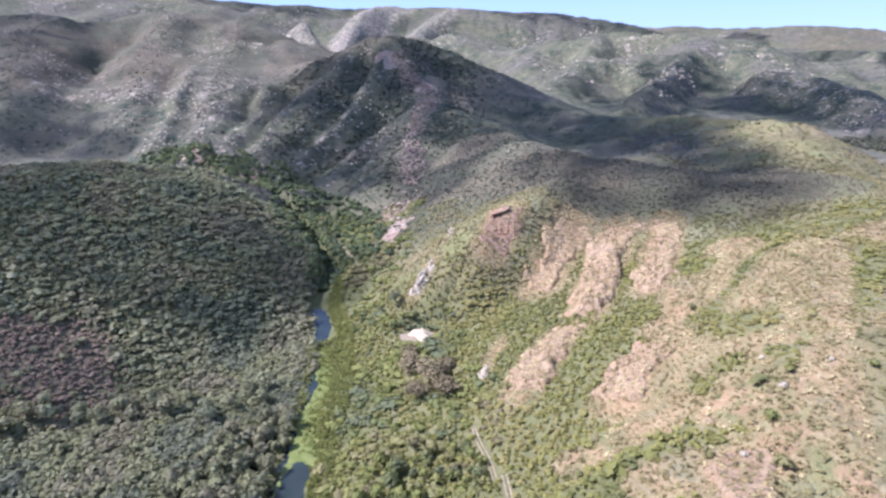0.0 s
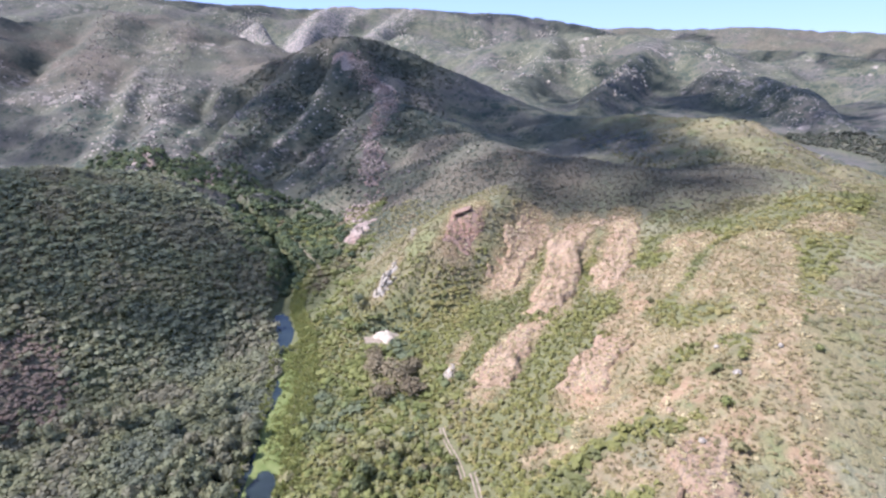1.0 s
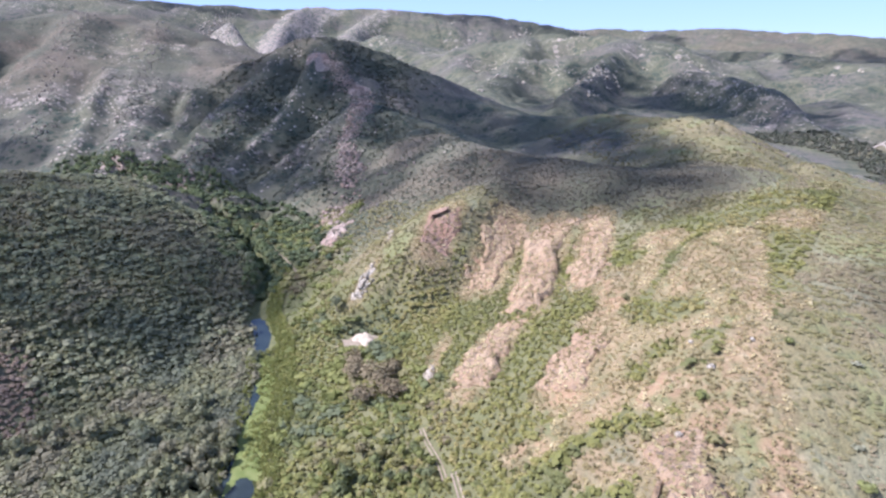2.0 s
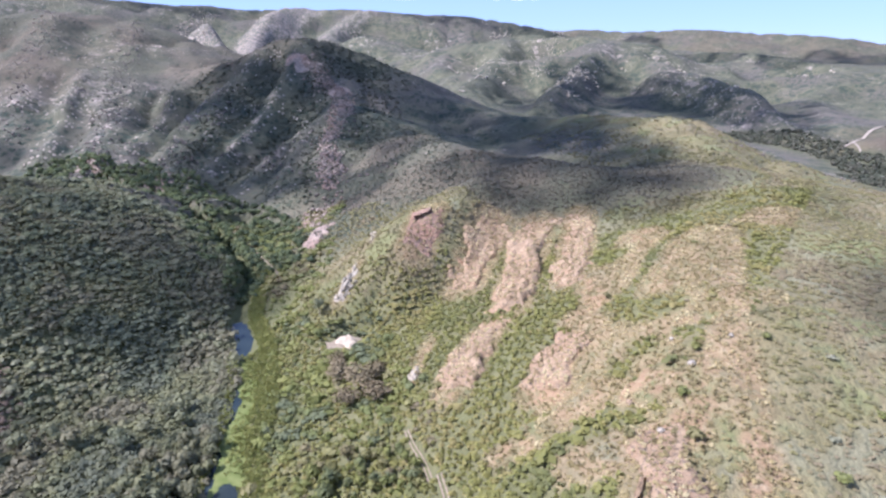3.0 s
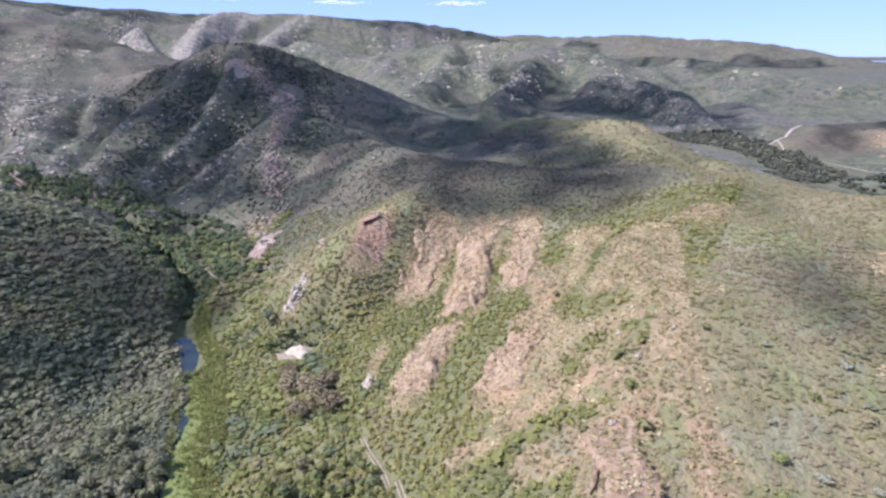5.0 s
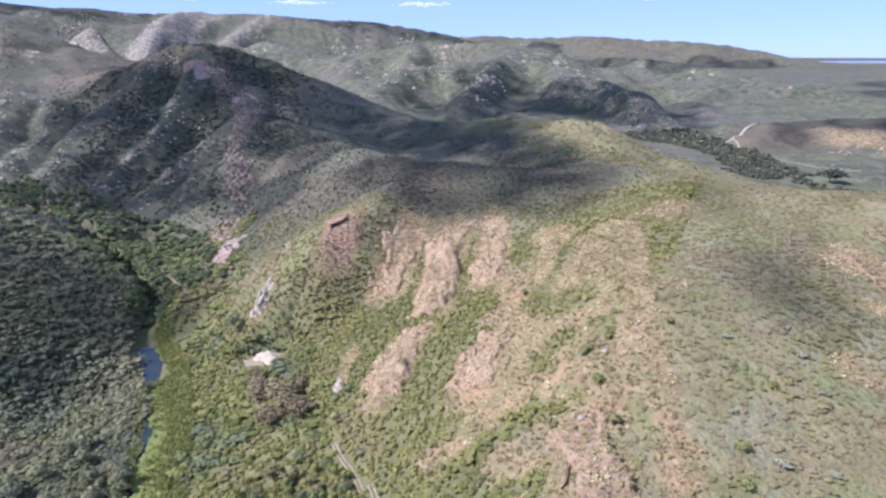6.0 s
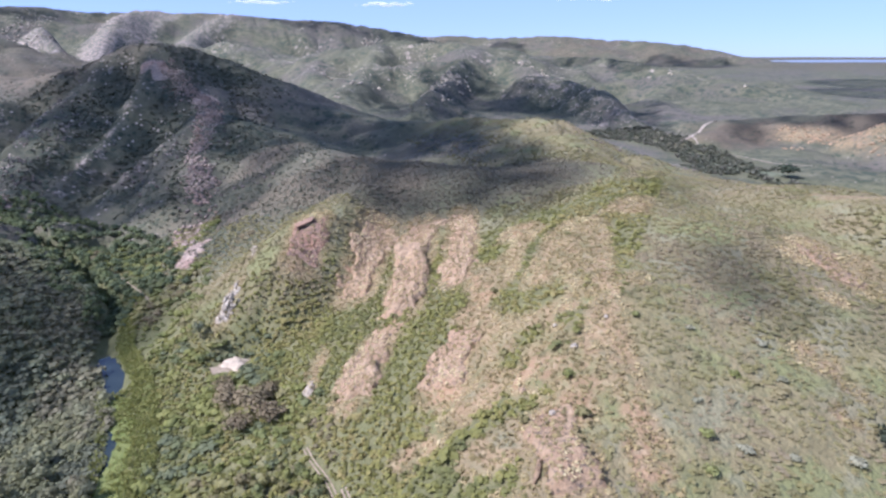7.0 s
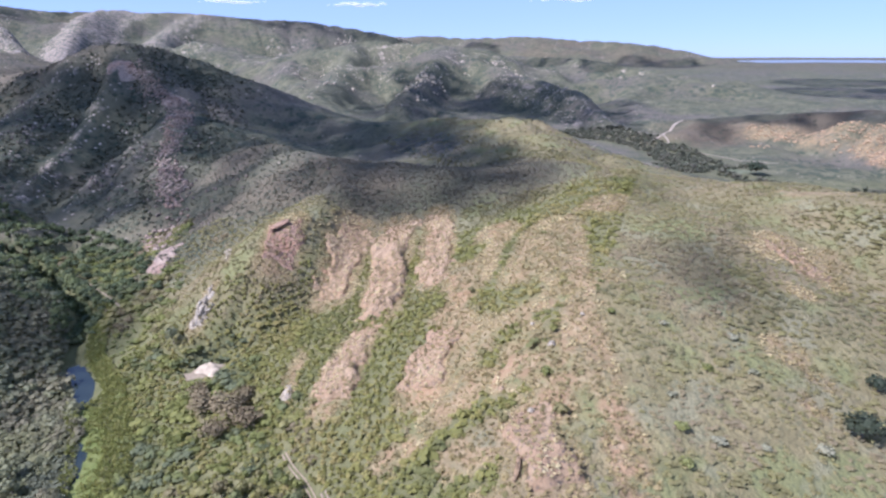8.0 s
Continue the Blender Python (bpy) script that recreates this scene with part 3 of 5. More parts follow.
def heathland(x, y):
    """Grey-green mountain heath, on the hills beyond the spur and the near valley; its greyness also stands in for
    haze.
    """
    beyond = smooth(300, 420, np.hypot(x, y) + 60 * fbm(x, y, 90, 3, 131))
    beyond = np.maximum(beyond, smooth(232, 275, y + 20 * fbm(x, y, 40, 3, 132)) * smooth(150, 90, x) * 0.9)
    return beyond * smooth(22, 60, np.min([along(RIDGES_BY[n], x, y)[0] for n in ("bench", "bench_right", "nose_right")], axis=0))


def moorland(x, y):
    """Brown heather moor: the smooth western hill, the mound and the saddle of the spur."""
    n = fbm(x, y, 110, 4, 141)
    m = smooth(330, 150, along(RIDGES_BY["left_mount"], x, y)[0]) * np.clip(0.65 + 1.1 * n, 0, 1)
    for cx, cy, r in ((95, 265, 70), (60, 300, 60), (0, 345, 55), (35, 400, 55), (130, 230, 40), (-130, 154, 24)):
        m = np.maximum(m, 0.75 * smooth(1.2, 0.5, np.hypot(x - cx, y - cy) / r + 0.4 * n))
    m = np.maximum(m, 0.65 * smooth(2100, 2500, np.hypot(x, y)) * np.clip(0.7 + n, 0, 1))
    return np.maximum(m, smooth(85, 50, along(RIDGES_BY["mound"], x, y)[0]))


gx = stations(-240, 300, 2.5, -4950, 4950, 1.028, 1.028)
gy = stations(36, 420, 2.5, -4950, 4950, 1.12, 1.02)
GX, GY = np.meshgrid(gx, gy)
GZ = land(GX, GY)
ny, nx = GX.shape
idx = np.arange(ny * nx).reshape(ny, nx)
quads = np.stack([idx[:-1, :-1], idx[:-1, 1:], idx[1:, 1:], idx[1:, :-1]], -1).reshape(-1, 4)
dry, lush, stony = covers(GX, GY, GZ)
rgba = np.stack([dry, lush, stony, heathland(GX, GY)], -1).reshape(-1, 4)
ground = mesh_object("ground", np.stack([GX, GY, GZ], -1).reshape(-1, 3), quads, GROUND, attribute=[("cover", "FLOAT_COLOR", rgba), ("moor", "FLOAT", moorland(GX, GY).ravel())])
ground.data.polygons.foreach_set("use_smooth", np.ones(len(ground.data.polygons), bool))
tagged(ground, "hilly scrub-covered ground with dry soil, gullies and stony slopes", "ground", kind="structure")


def ground_z(x, y):
    """Height of the ground sheet itself, on arrays."""
    i = np.clip(np.searchsorted(gx, x) - 1, 0, len(gx) - 2)
    j = np.clip(np.searchsorted(gy, y) - 1, 0, len(gy) - 2)
    u, v = (x - gx[i]) / (gx[i + 1] - gx[i]), (y - gy[j]) / (gy[j + 1] - gy[j])
    return (GZ[j, i] * (1 - u) + GZ[j, i + 1] * u) * (1 - v) + (GZ[j + 1, i] * (1 - u) + GZ[j + 1, i + 1] * u) * v

# ---- shared shapes ----
def ico(level):
    bm = bmesh.new()
    bmesh.ops.create_icosphere(bm, subdivisions=level, radius=1)
    v = np.array([p.co[:] for p in bm.verts])
    f = np.array([[p.index for p in q.verts] for q in bm.faces])
    bm.free()
    return v, f


BALL = {k: ico(k) for k in (1, 2, 3)}


def lump(rng, level=2, rough=0.2, flat=1.0):
    """A stone- or cloud-like lump of radius 1."""
    v, f = BALL[level]
    v = v.copy()
    shift = rng.uniform(-50, 50, 3)
    n = np.array([noise.noise(Vector(p * 1.6 + shift)) + 0.5 * noise.noise(Vector(p * 3.7 - shift)) for p in v])
    v *= (1 + rough * n)[:, None]
    v[:, 2] *= flat
    return v, f


def joined(shapes, places, sizes, turns, pick, tones=None):
    """Many copies of a few shapes as one set of arrays: verts, faces and a tone for each vertex."""
    all_v, all_f, all_t, start = [], [], [], 0
    for k, (v, f) in enumerate(shapes):
        sel = np.nonzero(pick == k)[0]
        if not len(sel):
            continue
        c, s = np.cos(turns[sel])[:, None], np.sin(turns[sel])[:, None]
        x, y, z = v[None, :, 0] * sizes[sel, 0:1], v[None, :, 1] * sizes[sel, 1:2], v[None, :, 2] * sizes[sel, 2:3]
        out = np.stack([x * c - y * s, x * s + y * c, z], -1) + places[sel][:, None, :]
        all_v.append(out.reshape(-1, 3))
        all_f.append((f[None] + (np.arange(len(sel)) * len(v))[:, None, None] + start).reshape(-1, 3))
        if tones is not None:
            all_t.append(np.repeat(tones[sel], len(v)))
        start += len(sel) * len(v)
    return np.concatenate(all_v), np.concatenate(all_f), np.concatenate(all_t) if tones is not None else None


# ---- broken cloud drifting high over the hills: its shade lies on the slopes ----
CLOUD_HEIGHT = 850.0
CLOUDS = [
    [(-140, 228, 50), (-185, 230, 40), (-86, 246, 26)],
    [(-40, 660, 85), (-120, 630, 70), (-130, 540, 65), (-60, 580, 75), (30, 590, 85), (110, 560, 75), (160, 500, 55), (-40, 500, 60), (40, 490, 60), (-110, 450, 45), (-190, 590, 45), (-60, 400, 42), (-20, 345, 30), (-150, 430, 42), (-95, 400, 40), (195, 430, 50), (160, 500, 45), (120, 690, 60), (74, 635, 60), (30, 440, 40)],
    [(95, 255, 40), (120, 300, 46), (120, 380, 58), (122, 215, 26), (150, 440, 50), (20, 380, 30), (137, 433, 40), (150, 300, 34), (142, 240, 26), (60, 290, 30), (172, 440, 34), (166, 350, 30), (165, 305, 26), (180, 475, 36), (150, 268, 24), (186, 400, 24), (180, 360, 24), (178, 320, 24), (170, 285, 22), (192, 440, 24)],
    [(420, 980, 110), (300, 880, 90), (540, 890, 95), (250, 1000, 60), (630, 800, 80), (470, 1090, 80), (560, 720, 70), (540, 830, 80), (530, 650, 50), (430, 900, 80), (500, 900, 80), (460, 820, 70), (540, 760, 80), (207, 781, 60), (304, 810, 70)],
    [(134, 112, 10), (125, 99, 11), (119, 88, 9)],
    [(-142, 152, 17), (-116, 152, 13)],
    [(641, 535, 38), (587, 510, 24), (671, 479, 42), (694, 426, 42), (712, 380, 50), (735, 300, 60)],
    [(1210, 740, 130), (1330, 640, 110), (1450, 900, 150)],
    [(-560, 850, 110), (-470, 960, 90), (-650, 760, 110)],
    [(100, 565, 34), (121, 513, 38), (155, 495, 32), (136, 452, 36), (96, 493, 34), (160, 400, 34), (190, 430, 26)],
    [(-480, 745, 75), (-440, 640, 48), (-540, 650, 60), (-400, 560, 36), (-385, 505, 40), (-350, 495, 30)],
    [(-620, 2330, 170), (-820, 2250, 150), (-450, 2450, 120)],
    [(350, 2330, 150), (560, 2250, 130), (700, 2120, 100)],
    [(1347, 2536, 100), (1795, 1798, 130), (1700, 1900, 110)],
    [(925, 1332, 60), (880, 1390, 45)],
    [(960, 1185, 62), (1000, 1230, 50)],
]


def cloud(lobes, seed):
    """A broad thin body over each lobe, with loose puffs round its rim."""
    rng = np.random.default_rng(seed)
    shapes = [lump(rng, 1, 0.35, 0.7) for _ in range(4)] + [lump(rng, 3, 0.4, 0.3) for _ in range(3)]
    places, sizes, pick = [], [], []
    for cx, cy, r in lobes:
        unit = np.clip(r / 5, 3.5, 16)
        n = int(1.5 * (r / unit) ** 2)
        a, q = rng.uniform(0, 2 * math.pi, n), rng.uniform(0.62, 1.15, n)
        size = unit * (1.45 - 0.9 * q) * rng.uniform(0.7, 1.2, n)
        lift = CLOUD_HEIGHT + rng.uniform(-0.3, 0.6, n) * r * 0.4 * (1.2 - q)
        places.append(np.stack([cx + np.cos(a) * q * r, cy + np.sin(a) * q * r, lift], -1))
        sizes.append(np.repeat(size[:, None], 3, 1))
        pick.append(rng.integers(0, 4, n))
        places.append(np.array([[cx, cy, CLOUD_HEIGHT]]))
        sizes.append(np.full((1, 3), r * 0.9))
        pick.append(rng.integers(4, 7, 1))
    places, sizes, pick = np.concatenate(places), np.concatenate(sizes), np.concatenate(pick)
    ground_level = float(np.mean([land(np.array([a]), np.array([b]))[0] for a, b, _ in lobes]))
    places[:, :2] += np.array([TO_SUN.x, TO_SUN.y]) / TO_SUN.z * (places[:, 2:] - ground_level)
    v, f, _ = joined(shapes, places, sizes, rng.uniform(0, 6.28, len(places)), pick)
    ob = mesh_object("cloud", v, f, CLOUD)
    tagged(ob, "ragged white fair-weather cloud drifting high over the hills", "cloud", kind="stuff")


for seed, lobes in enumerate(CLOUDS):
    cloud(lobes, 100 + seed)


def horizon_cloud(x, y, z, length, height, seed):
    """A low bank of thin puffs, long, flat and ragged."""
    rng = np.random.default_rng(seed)
    shapes = [lump(rng, 2, 0.4, 0.6) for _ in range(4)]
    n = 9
    q = np.linspace(-1.2, 1.2, n) + rng.uniform(-0.1, 0.1, n)
    places = np.stack([x + q * length, y - q * length * x / y + rng.uniform(-40, 40, n), z + rng.uniform(-0.15, 0.15, n) * height], -1)
    sizes = (height * rng.uniform(0.5, 0.8, n) * np.exp(-q * q))[:, None] * np.array([1.6, 1.2, 0.5])
    v, f, _ = joined(shapes, places, sizes, rng.uniform(0, 6.28, n), rng.integers(0, 4, n))
    tagged(mesh_object("cloud", v, f, CLOUD_FAR), "small white cloud low over the far ridge", "cloud", kind="stuff")

# ---- plants ----
def sprays(rng, count, long, wide, spread=0.62):
    """A low bush of radius about 1 without a firm outline: leafy sprays leaning out of one root."""
    verts, faces = [], []
    for k in range(count):
        a, out = rng.uniform(0, 6.28), spread * math.sqrt(rng.uniform(0, 1.6))
        c = np.array([math.cos(a) * out, math.sin(a) * out, rng.uniform(0.0, 1.0) * (1.15 - out) - 0.1])
        lean = np.array([math.cos(a) * out, math.sin(a) * out, rng.uniform(0.25, 1.0)]) + rng.normal(0, 0.3, 3)
        lean /= np.linalg.norm(lean)
        side = np.cross(lean, rng.normal(size=3))
        side /= np.linalg.norm(side) + 1e-9
        s, w = long * rng.uniform(0.6, 1.3), wide * rng.uniform(0.6, 1.3)
        bow = np.cross(lean, side) * rng.uniform(-0.2, 0.2)
        verts.append(np.array([c - lean * s * 0.6, c + side * w + bow, c + lean * s, c - side * w * 0.8 + bow]))
        faces.append(np.array([[4 * k, 4 * k + 1, 4 * k + 2], [4 * k, 4 * k + 2, 4 * k + 3]]))
    return np.concatenate(verts), np.concatenate(faces)


def cushion(rng, count, size):
    """A low dense bush of radius about 1: leaf sprays shingled over a loose, uneven dome."""
    verts, faces = [], []
    mids = [(0.0, 0.0, 0.72)] + [(rng.uniform(-0.5, 0.5), rng.uniform(-0.5, 0.5), rng.uniform(0.35, 0.6)) for _ in range(3)]
    for k in range(count):
        cx, cy, r = mids[k % len(mids)]
        d = rng.normal(size=3)
        d[2] = abs(d[2]) + 0.25
        d /= np.linalg.norm(d)
        c = np.array([cx, cy, 0.0]) + d * r * rng.uniform(0.8, 1.15)
        face = d + np.array([0, 0, 0.35]) + rng.normal(0, 0.28, 3)
        a = np.cross(face, rng.normal(size=3))
        a /= np.linalg.norm(a) + 1e-9
        b = np.cross(face, a)
        b /= np.linalg.norm(b) + 1e-9
        s, w = size * rng.uniform(0.7, 1.3), size * rng.uniform(0.55, 1.05)
        verts.append(np.array([c - a * s, c + b * w, c + a * s, c - b * w * 0.9]))
        faces.append(np.array([[4 * k, 4 * k + 1, 4 * k + 2], [4 * k, 4 * k + 2, 4 * k + 3]]))
    return np.concatenate(verts), np.concatenate(faces)


def leafy(rng, count, size, flat=0.85, lobes=4, core=0.6):
    """A crown of radius about 1: several boughs, each a loose dome of leaf sprays round a small uneven core."""
    verts, faces, k = [], [], 0
    mids = [(0.0, 0.0, 0.15, 0.66)]
    for n in range(lobes):
        a = 6.28 * n / lobes + rng.uniform(-0.6, 0.6)
        out = rng.uniform(0.35, 0.62)
        mids.append((math.cos(a) * out, math.sin(a) * out, rng.uniform(-0.3, 0.25), rng.uniform(0.36, 0.55)))
    v, f = lump(rng, 1, 0.5, flat)
    verts.append(v * core)
    faces.append(f)
    k = len(v)
    for n in range(count):
        cx, cy, cz, r = mids[rng.integers(0, len(mids))]
        d = rng.normal(size=3)
        d[2] = abs(d[2]) - 0.25
        d /= np.linalg.norm(d)
        c = np.array([cx, cy, cz]) + d * r * rng.uniform(0.75, 1.15)
        face = d + rng.normal(0, 0.45, 3)
        a = np.cross(face, rng.normal(size=3))
        a /= np.linalg.norm(a) + 1e-9
        b = np.cross(face, a)
        b /= np.linalg.norm(b) + 1e-9
        s, w = size * rng.uniform(0.6, 1.3), size * rng.uniform(0.4, 0.9)
        quad = np.array([c - a * s, c + b * w, c + a * s * 0.9 + d * 0.1, c - b * w])
        verts.append(quad * np.array([1, 1, flat]))
        faces.append(np.array([[k, k + 1, k + 2], [k, k + 2, k + 3]]))
        k += 4
    return np.concatenate(verts), np.concatenate(faces)


prng = np.random.default_rng(7)
TREE_CROWNS = [leafy(prng, 110, 0.25, prng.uniform(0.8, 1.0), 6) for _ in range(7)]
FAR_CROWNS = [leafy(prng, 52, 0.32, prng.uniform(0.75, 1.0), 5) for _ in range(8)]
BUSH_CROWNS = [leafy(prng, 50, 0.3, prng.uniform(0.7, 0.9), 5) for _ in range(5)]
SMALL_CROWNS = [leafy(prng, 24, 0.44, prng.uniform(0.7, 0.95), 4) for _ in range(8)]
REED_TUFTS = [sprays(prng, 14, 0.5, 0.3) for _ in range(8)]
SHRUBS = [cushion(prng, 14, 0.45) for _ in range(8)]
SMALL_SHRUBS = [cushion(prng, 9, 0.55) for _ in range(8)]
DRY_SPRAYS = [sprays(prng, 8, 0.8, 0.2, 0.45) for _ in range(3)] + [cushion(prng, 7, 0.5) for _ in range(5)]


def scattered(x0, x1, y0, y1, gap, seed):
    """Points on a loose grid."""
    rng = np.random.default_rng(seed)
    x, y = np.meshgrid(np.arange(x0, x1, gap), np.arange(y0, y1, gap))
    x = x.ravel() + rng.uniform(-0.85, 0.85, x.size) * gap
    y = y.ravel() + rng.uniform(-0.85, 0.85, y.size) * gap
    return x, y, rng


def stuff(name, label, category, shapes, x, y, sizes, rng, mat, sink=0.0, tones=None):
    z = surface(x, y)
    places = np.stack([x, y, z + sizes[:, 2] * sink], -1)
    tones = rng.uniform(0, 1, len(x)) if tones is None else tones
    v, f, t = joined(shapes, places, sizes, rng.uniform(0, 6.28, len(x)), rng.integers(0, len(shapes), len(x)), 1.0 + tones)
    ob = mesh_object(name, v, f, mat, attribute=[("tone", "FLOAT", t)])
    return tagged(ob, label, category, kind="stuff")


def tube(bm, a, b, ra, rb, n=6):
    a, b = Vector(a), Vector(b)
    d = (b - a).normalized()
    u = d.orthogonal().normalized()
    w = d.cross(u)
    rings = []
    for p, r in ((a, ra), (b, rb)):
        rings.append([bm.verts.new(p + (u * math.cos(t) + w * math.sin(t)) * r) for t in [2 * math.pi * k / n for k in range(n)]])
    for k in range(n):
        bm.faces.new((rings[0][k], rings[0][(k + 1) % n], rings[1][(k + 1) % n], rings[1][k]))
    bm.faces.new(rings[1])


def part(name, bm, mat, parent, label=""):
    me = bpy.data.meshes.new(name)
    bm.to_mesh(me)
    bm.free()
    me.materials.append(mat)
    ob = new(name, me)
    ob.parent = parent
    if label:
        tagged(ob, label)
    return ob


def tree(radius, height, shape, leaf, seed, label, group):
    """One tree: trunk with limbs and a leafy crown, on the ground at the origin."""
    rng = random.Random(seed)
    root = new("tree")
    bm = bmesh.new()
    fork = height * 0.45
    tube(bm, (0, 0, -0.5), (0.1, 0.05, fork), 0.22, 0.14)
    for k in range(4):
        a = 1.57 * k + rng.uniform(-0.4, 0.4)
        tube(bm, (0.1, 0.05, fork), (math.cos(a) * radius * 0.55, math.sin(a) * radius * 0.55, height * rng.uniform(0.7, 0.85)), 0.11, 0.04, 5)
    part("trunk", bm, BARK, root)
    v, f = shape
    size = np.array([radius, radius, height * 0.5])
    mesh_object("crown", v * size + np.array([0, 0, height * 0.62]), f, leaf, root)
    tagged(root, label, "tree", group)
    return root


# which side of the river a point lies on
def west_of_river(x, y):
    return along(RIVER, x, y)[2] < 0


def up_from_floor(x, y):
    base, d = valley_floor(x, y)
    return land(x, y) - base, d


# --- thicket on the hill and the flat on the far bank ---
x, y, rng = scattered(-330, -20, 70, 330, 2.55, 11)
d, z0, side = along(RIVER, x, y)
patch = np.hypot((x + 132) / 23, (y - 152) / 17) + fbm(x, y, 12, 2, 9) * 0.5
keep = (side < 0) & (d > np.where((y > 126) & (y < 260), 3.3, 6.0)) & ((patch > 1.12) | (rng.uniform(size=x.size) < 0.03)) & (np.hypot(x + 40, y) < 420)
keep &= ~((x < -190) & (y < 110))
d_crest, _, back = along(RIDGES_BY['left_hill'], x, y)
keep &= ~((back < 0) & (d_crest > 28))
x, y = x[keep], y[keep]
rr = (1.25 + 1.5 * rng.uniform(0, 1, x.size) ** 1.8) * (1 + 0.35 * fbm(x, y, 30, 2, 13))
order = np.argsort(np.hypot(x + 45, y - 120))
near, far_trees = order[:170], order[170:]
sizes = np.stack([rr, rr * rng.uniform(0.8, 1.2, rr.size), rr * rng.uniform(0.45, 0.85, rr.size)], -1)
tone = np.clip(0.5 + 1.1 * fbm(x, y, 16, 3, 41) + rng.uniform(-0.22, 0.22, x.size), 0, 0.999)
middle = far_trees[np.hypot(x[far_trees], y[far_trees]) < 190]
hill = far_trees[np.hypot(x[far_trees], y[far_trees]) >= 190]
stuff("thicket", "dense grey-green thicket of low rounded trees on the river flat", "trees", FAR_CROWNS, x[middle], y[middle], sizes[middle], rng, FLAT_LEAF, 0.55, tone[middle])
stuff("hill_thicket", "dense dark green thicket of low trees over a round hill", "trees", SMALL_CROWNS, x[hill], y[hill], sizes[hill], rng, FOREST_LEAF, 0.55, tone[hill])
models = [tree(2.5, 5.2, TREE_CROWNS[k], FLAT_LEAF, k, "low rounded grey-green thicket tree beside the river", "thicket trees by the river") for k in range(5)]
zz = ground_z(x, y)
for n, k in enumerate(near):
    s = rr[k] / 2.5
    m = pose(x[k], y[k], zz[k], 0, 0, rng.uniform(0, 360)) @ Matrix.Diagonal((s, s, s * rng.uniform(0.9, 1.2), 1))
    if n < len(models):
        models[n].matrix_basis = m
    else:
        made = copy_thing(models[n % len(models)], Matrix.Identity(4))
        made.matrix_basis = m

# the leafy floor of the thicket, closing the gaps between its trees
x, y, rng = scattered(-250, -30, 95, 300, 1.75, 29)
d, z0, side = along(RIVER, x, y)
d_crest, _, back = along(RIDGES_BY["left_hill"], x, y)
patch = np.hypot((x + 132) / 23, (y - 152) / 17) + fbm(x, y, 12, 2, 9) * 0.5
keep = (side < 0) & (d > 4.0) & (patch > 0.95) & ~((back < 0) & (d_crest > 20)) & (x > -y * 0.95 - 15)
x, y = x[keep], y[keep]
rr = rng.uniform(0.9, 1.5, x.size)
tone = np.clip(0.5 + 1.1 * fbm(x, y, 16, 3, 41) + rng.uniform(-0.22, 0.22, x.size), 0, 0.999)
stuff("thicket_floor", "leafy undergrowth closing the gaps of the thicket", "undergrowth", SMALL_SHRUBS, x, y, np.stack([rr, rr, rr * 1.1], -1), rng, FLAT_LEAF, 0.5, tone)

# a row of taller, darker trees across the flat
rng = np.random.default_rng(51)
tall = [tree(2.6, 5.8, leafy(np.random.default_rng(60 + k), 120, 0.24, 0.95, 6), FOREST_LEAF, 60 + k, "taller dark green tree in a row across the thicket", "row of taller trees") for k in range(3)]
for n in range(20):
    t = n / 19
    tx, ty = -132 + 74 * t + rng.uniform(-2, 2), 134 + 17 * t + rng.uniform(-8, 8)
    s = rng.uniform(0.75, 1.2)
    m = pose(tx, ty, float(ground_z(np.array([tx]), np.array([ty]))[0]), 0, 0, rng.uniform(0, 360)) @ Matrix.Diagonal((s, s, s, 1))
    (tall[n] if n < 3 else copy_thing(tall[n % 3], Matrix.Identity(4))).matrix_basis = m

x, y, rng = scattered(-165, -100, 130, 180, 1.5, 27)
patch = np.hypot((x + 132) / 23, (y - 152) / 17) + fbm(x, y, 12, 2, 9) * 0.5
keep = patch < 1.1
x, y = x[keep], y[keep]
rr = rng.uniform(0.7, 1.4, x.size)
stuff("bare_brush", "purplish-brown leafless brush in a gap of the thicket", "brush", SHRUBS, x, y, np.stack([rr, rr, rr * 0.8], -1), rng, PURPLE_BRUSH, 0.3)

TRACK = [(15, 72, 0), (13.5, 88, 0), (12, 106, 0), (9.3, 116, 0), (8.2, 122, 0)]
ROAD_LINE = [(-84, 325), (-76, 314), (-60, 289), (-52, 274), (-46, 262), (-40, 247)]

# --- bright trees and bushes along the near bank and up the valley ---
x, y, rng = scattered(-90, 75, 75, 330, 2.3, 12)
up, d = up_from_floor(x, y)
side = along(RIVER, x, y)[2]
track_d = along(TRACK, x, y)[0]
clear_d = np.hypot((x + 10) / 6.8, (y - 180) / 5.4)
keep = (side > 0) & (d > 7.5) & (up < 14 + 6 * fbm(x, y, 20, 2, 3)) & (track_d > 1.5) & (clear_d > 1)
rock = np.max([proud(o, x, y) for o in OUTCROPS], axis=0)
keep &= (rng.uniform(size=x.size) < 0.9) & (rock < 0.4) & (along([(a, b, 0) for a, b in ROAD_LINE], x, y)[0] > 1.4)
x, y = x[keep], y[keep]
rr = (0.8 + 1.9 * rng.uniform(0, 1, x.size) ** 2.2) * (1 + 0.45 * fbm(x, y, 22, 2, 14))
sizes = np.stack([rr, rr * rng.uniform(0.75, 1.25, rr.size), rr * rng.uniform(0.4, 0.8, rr.size)], -1)
order = np.argsort(np.hypot(x + 5, y - 105))
near, rest = order[:150], order[150:]
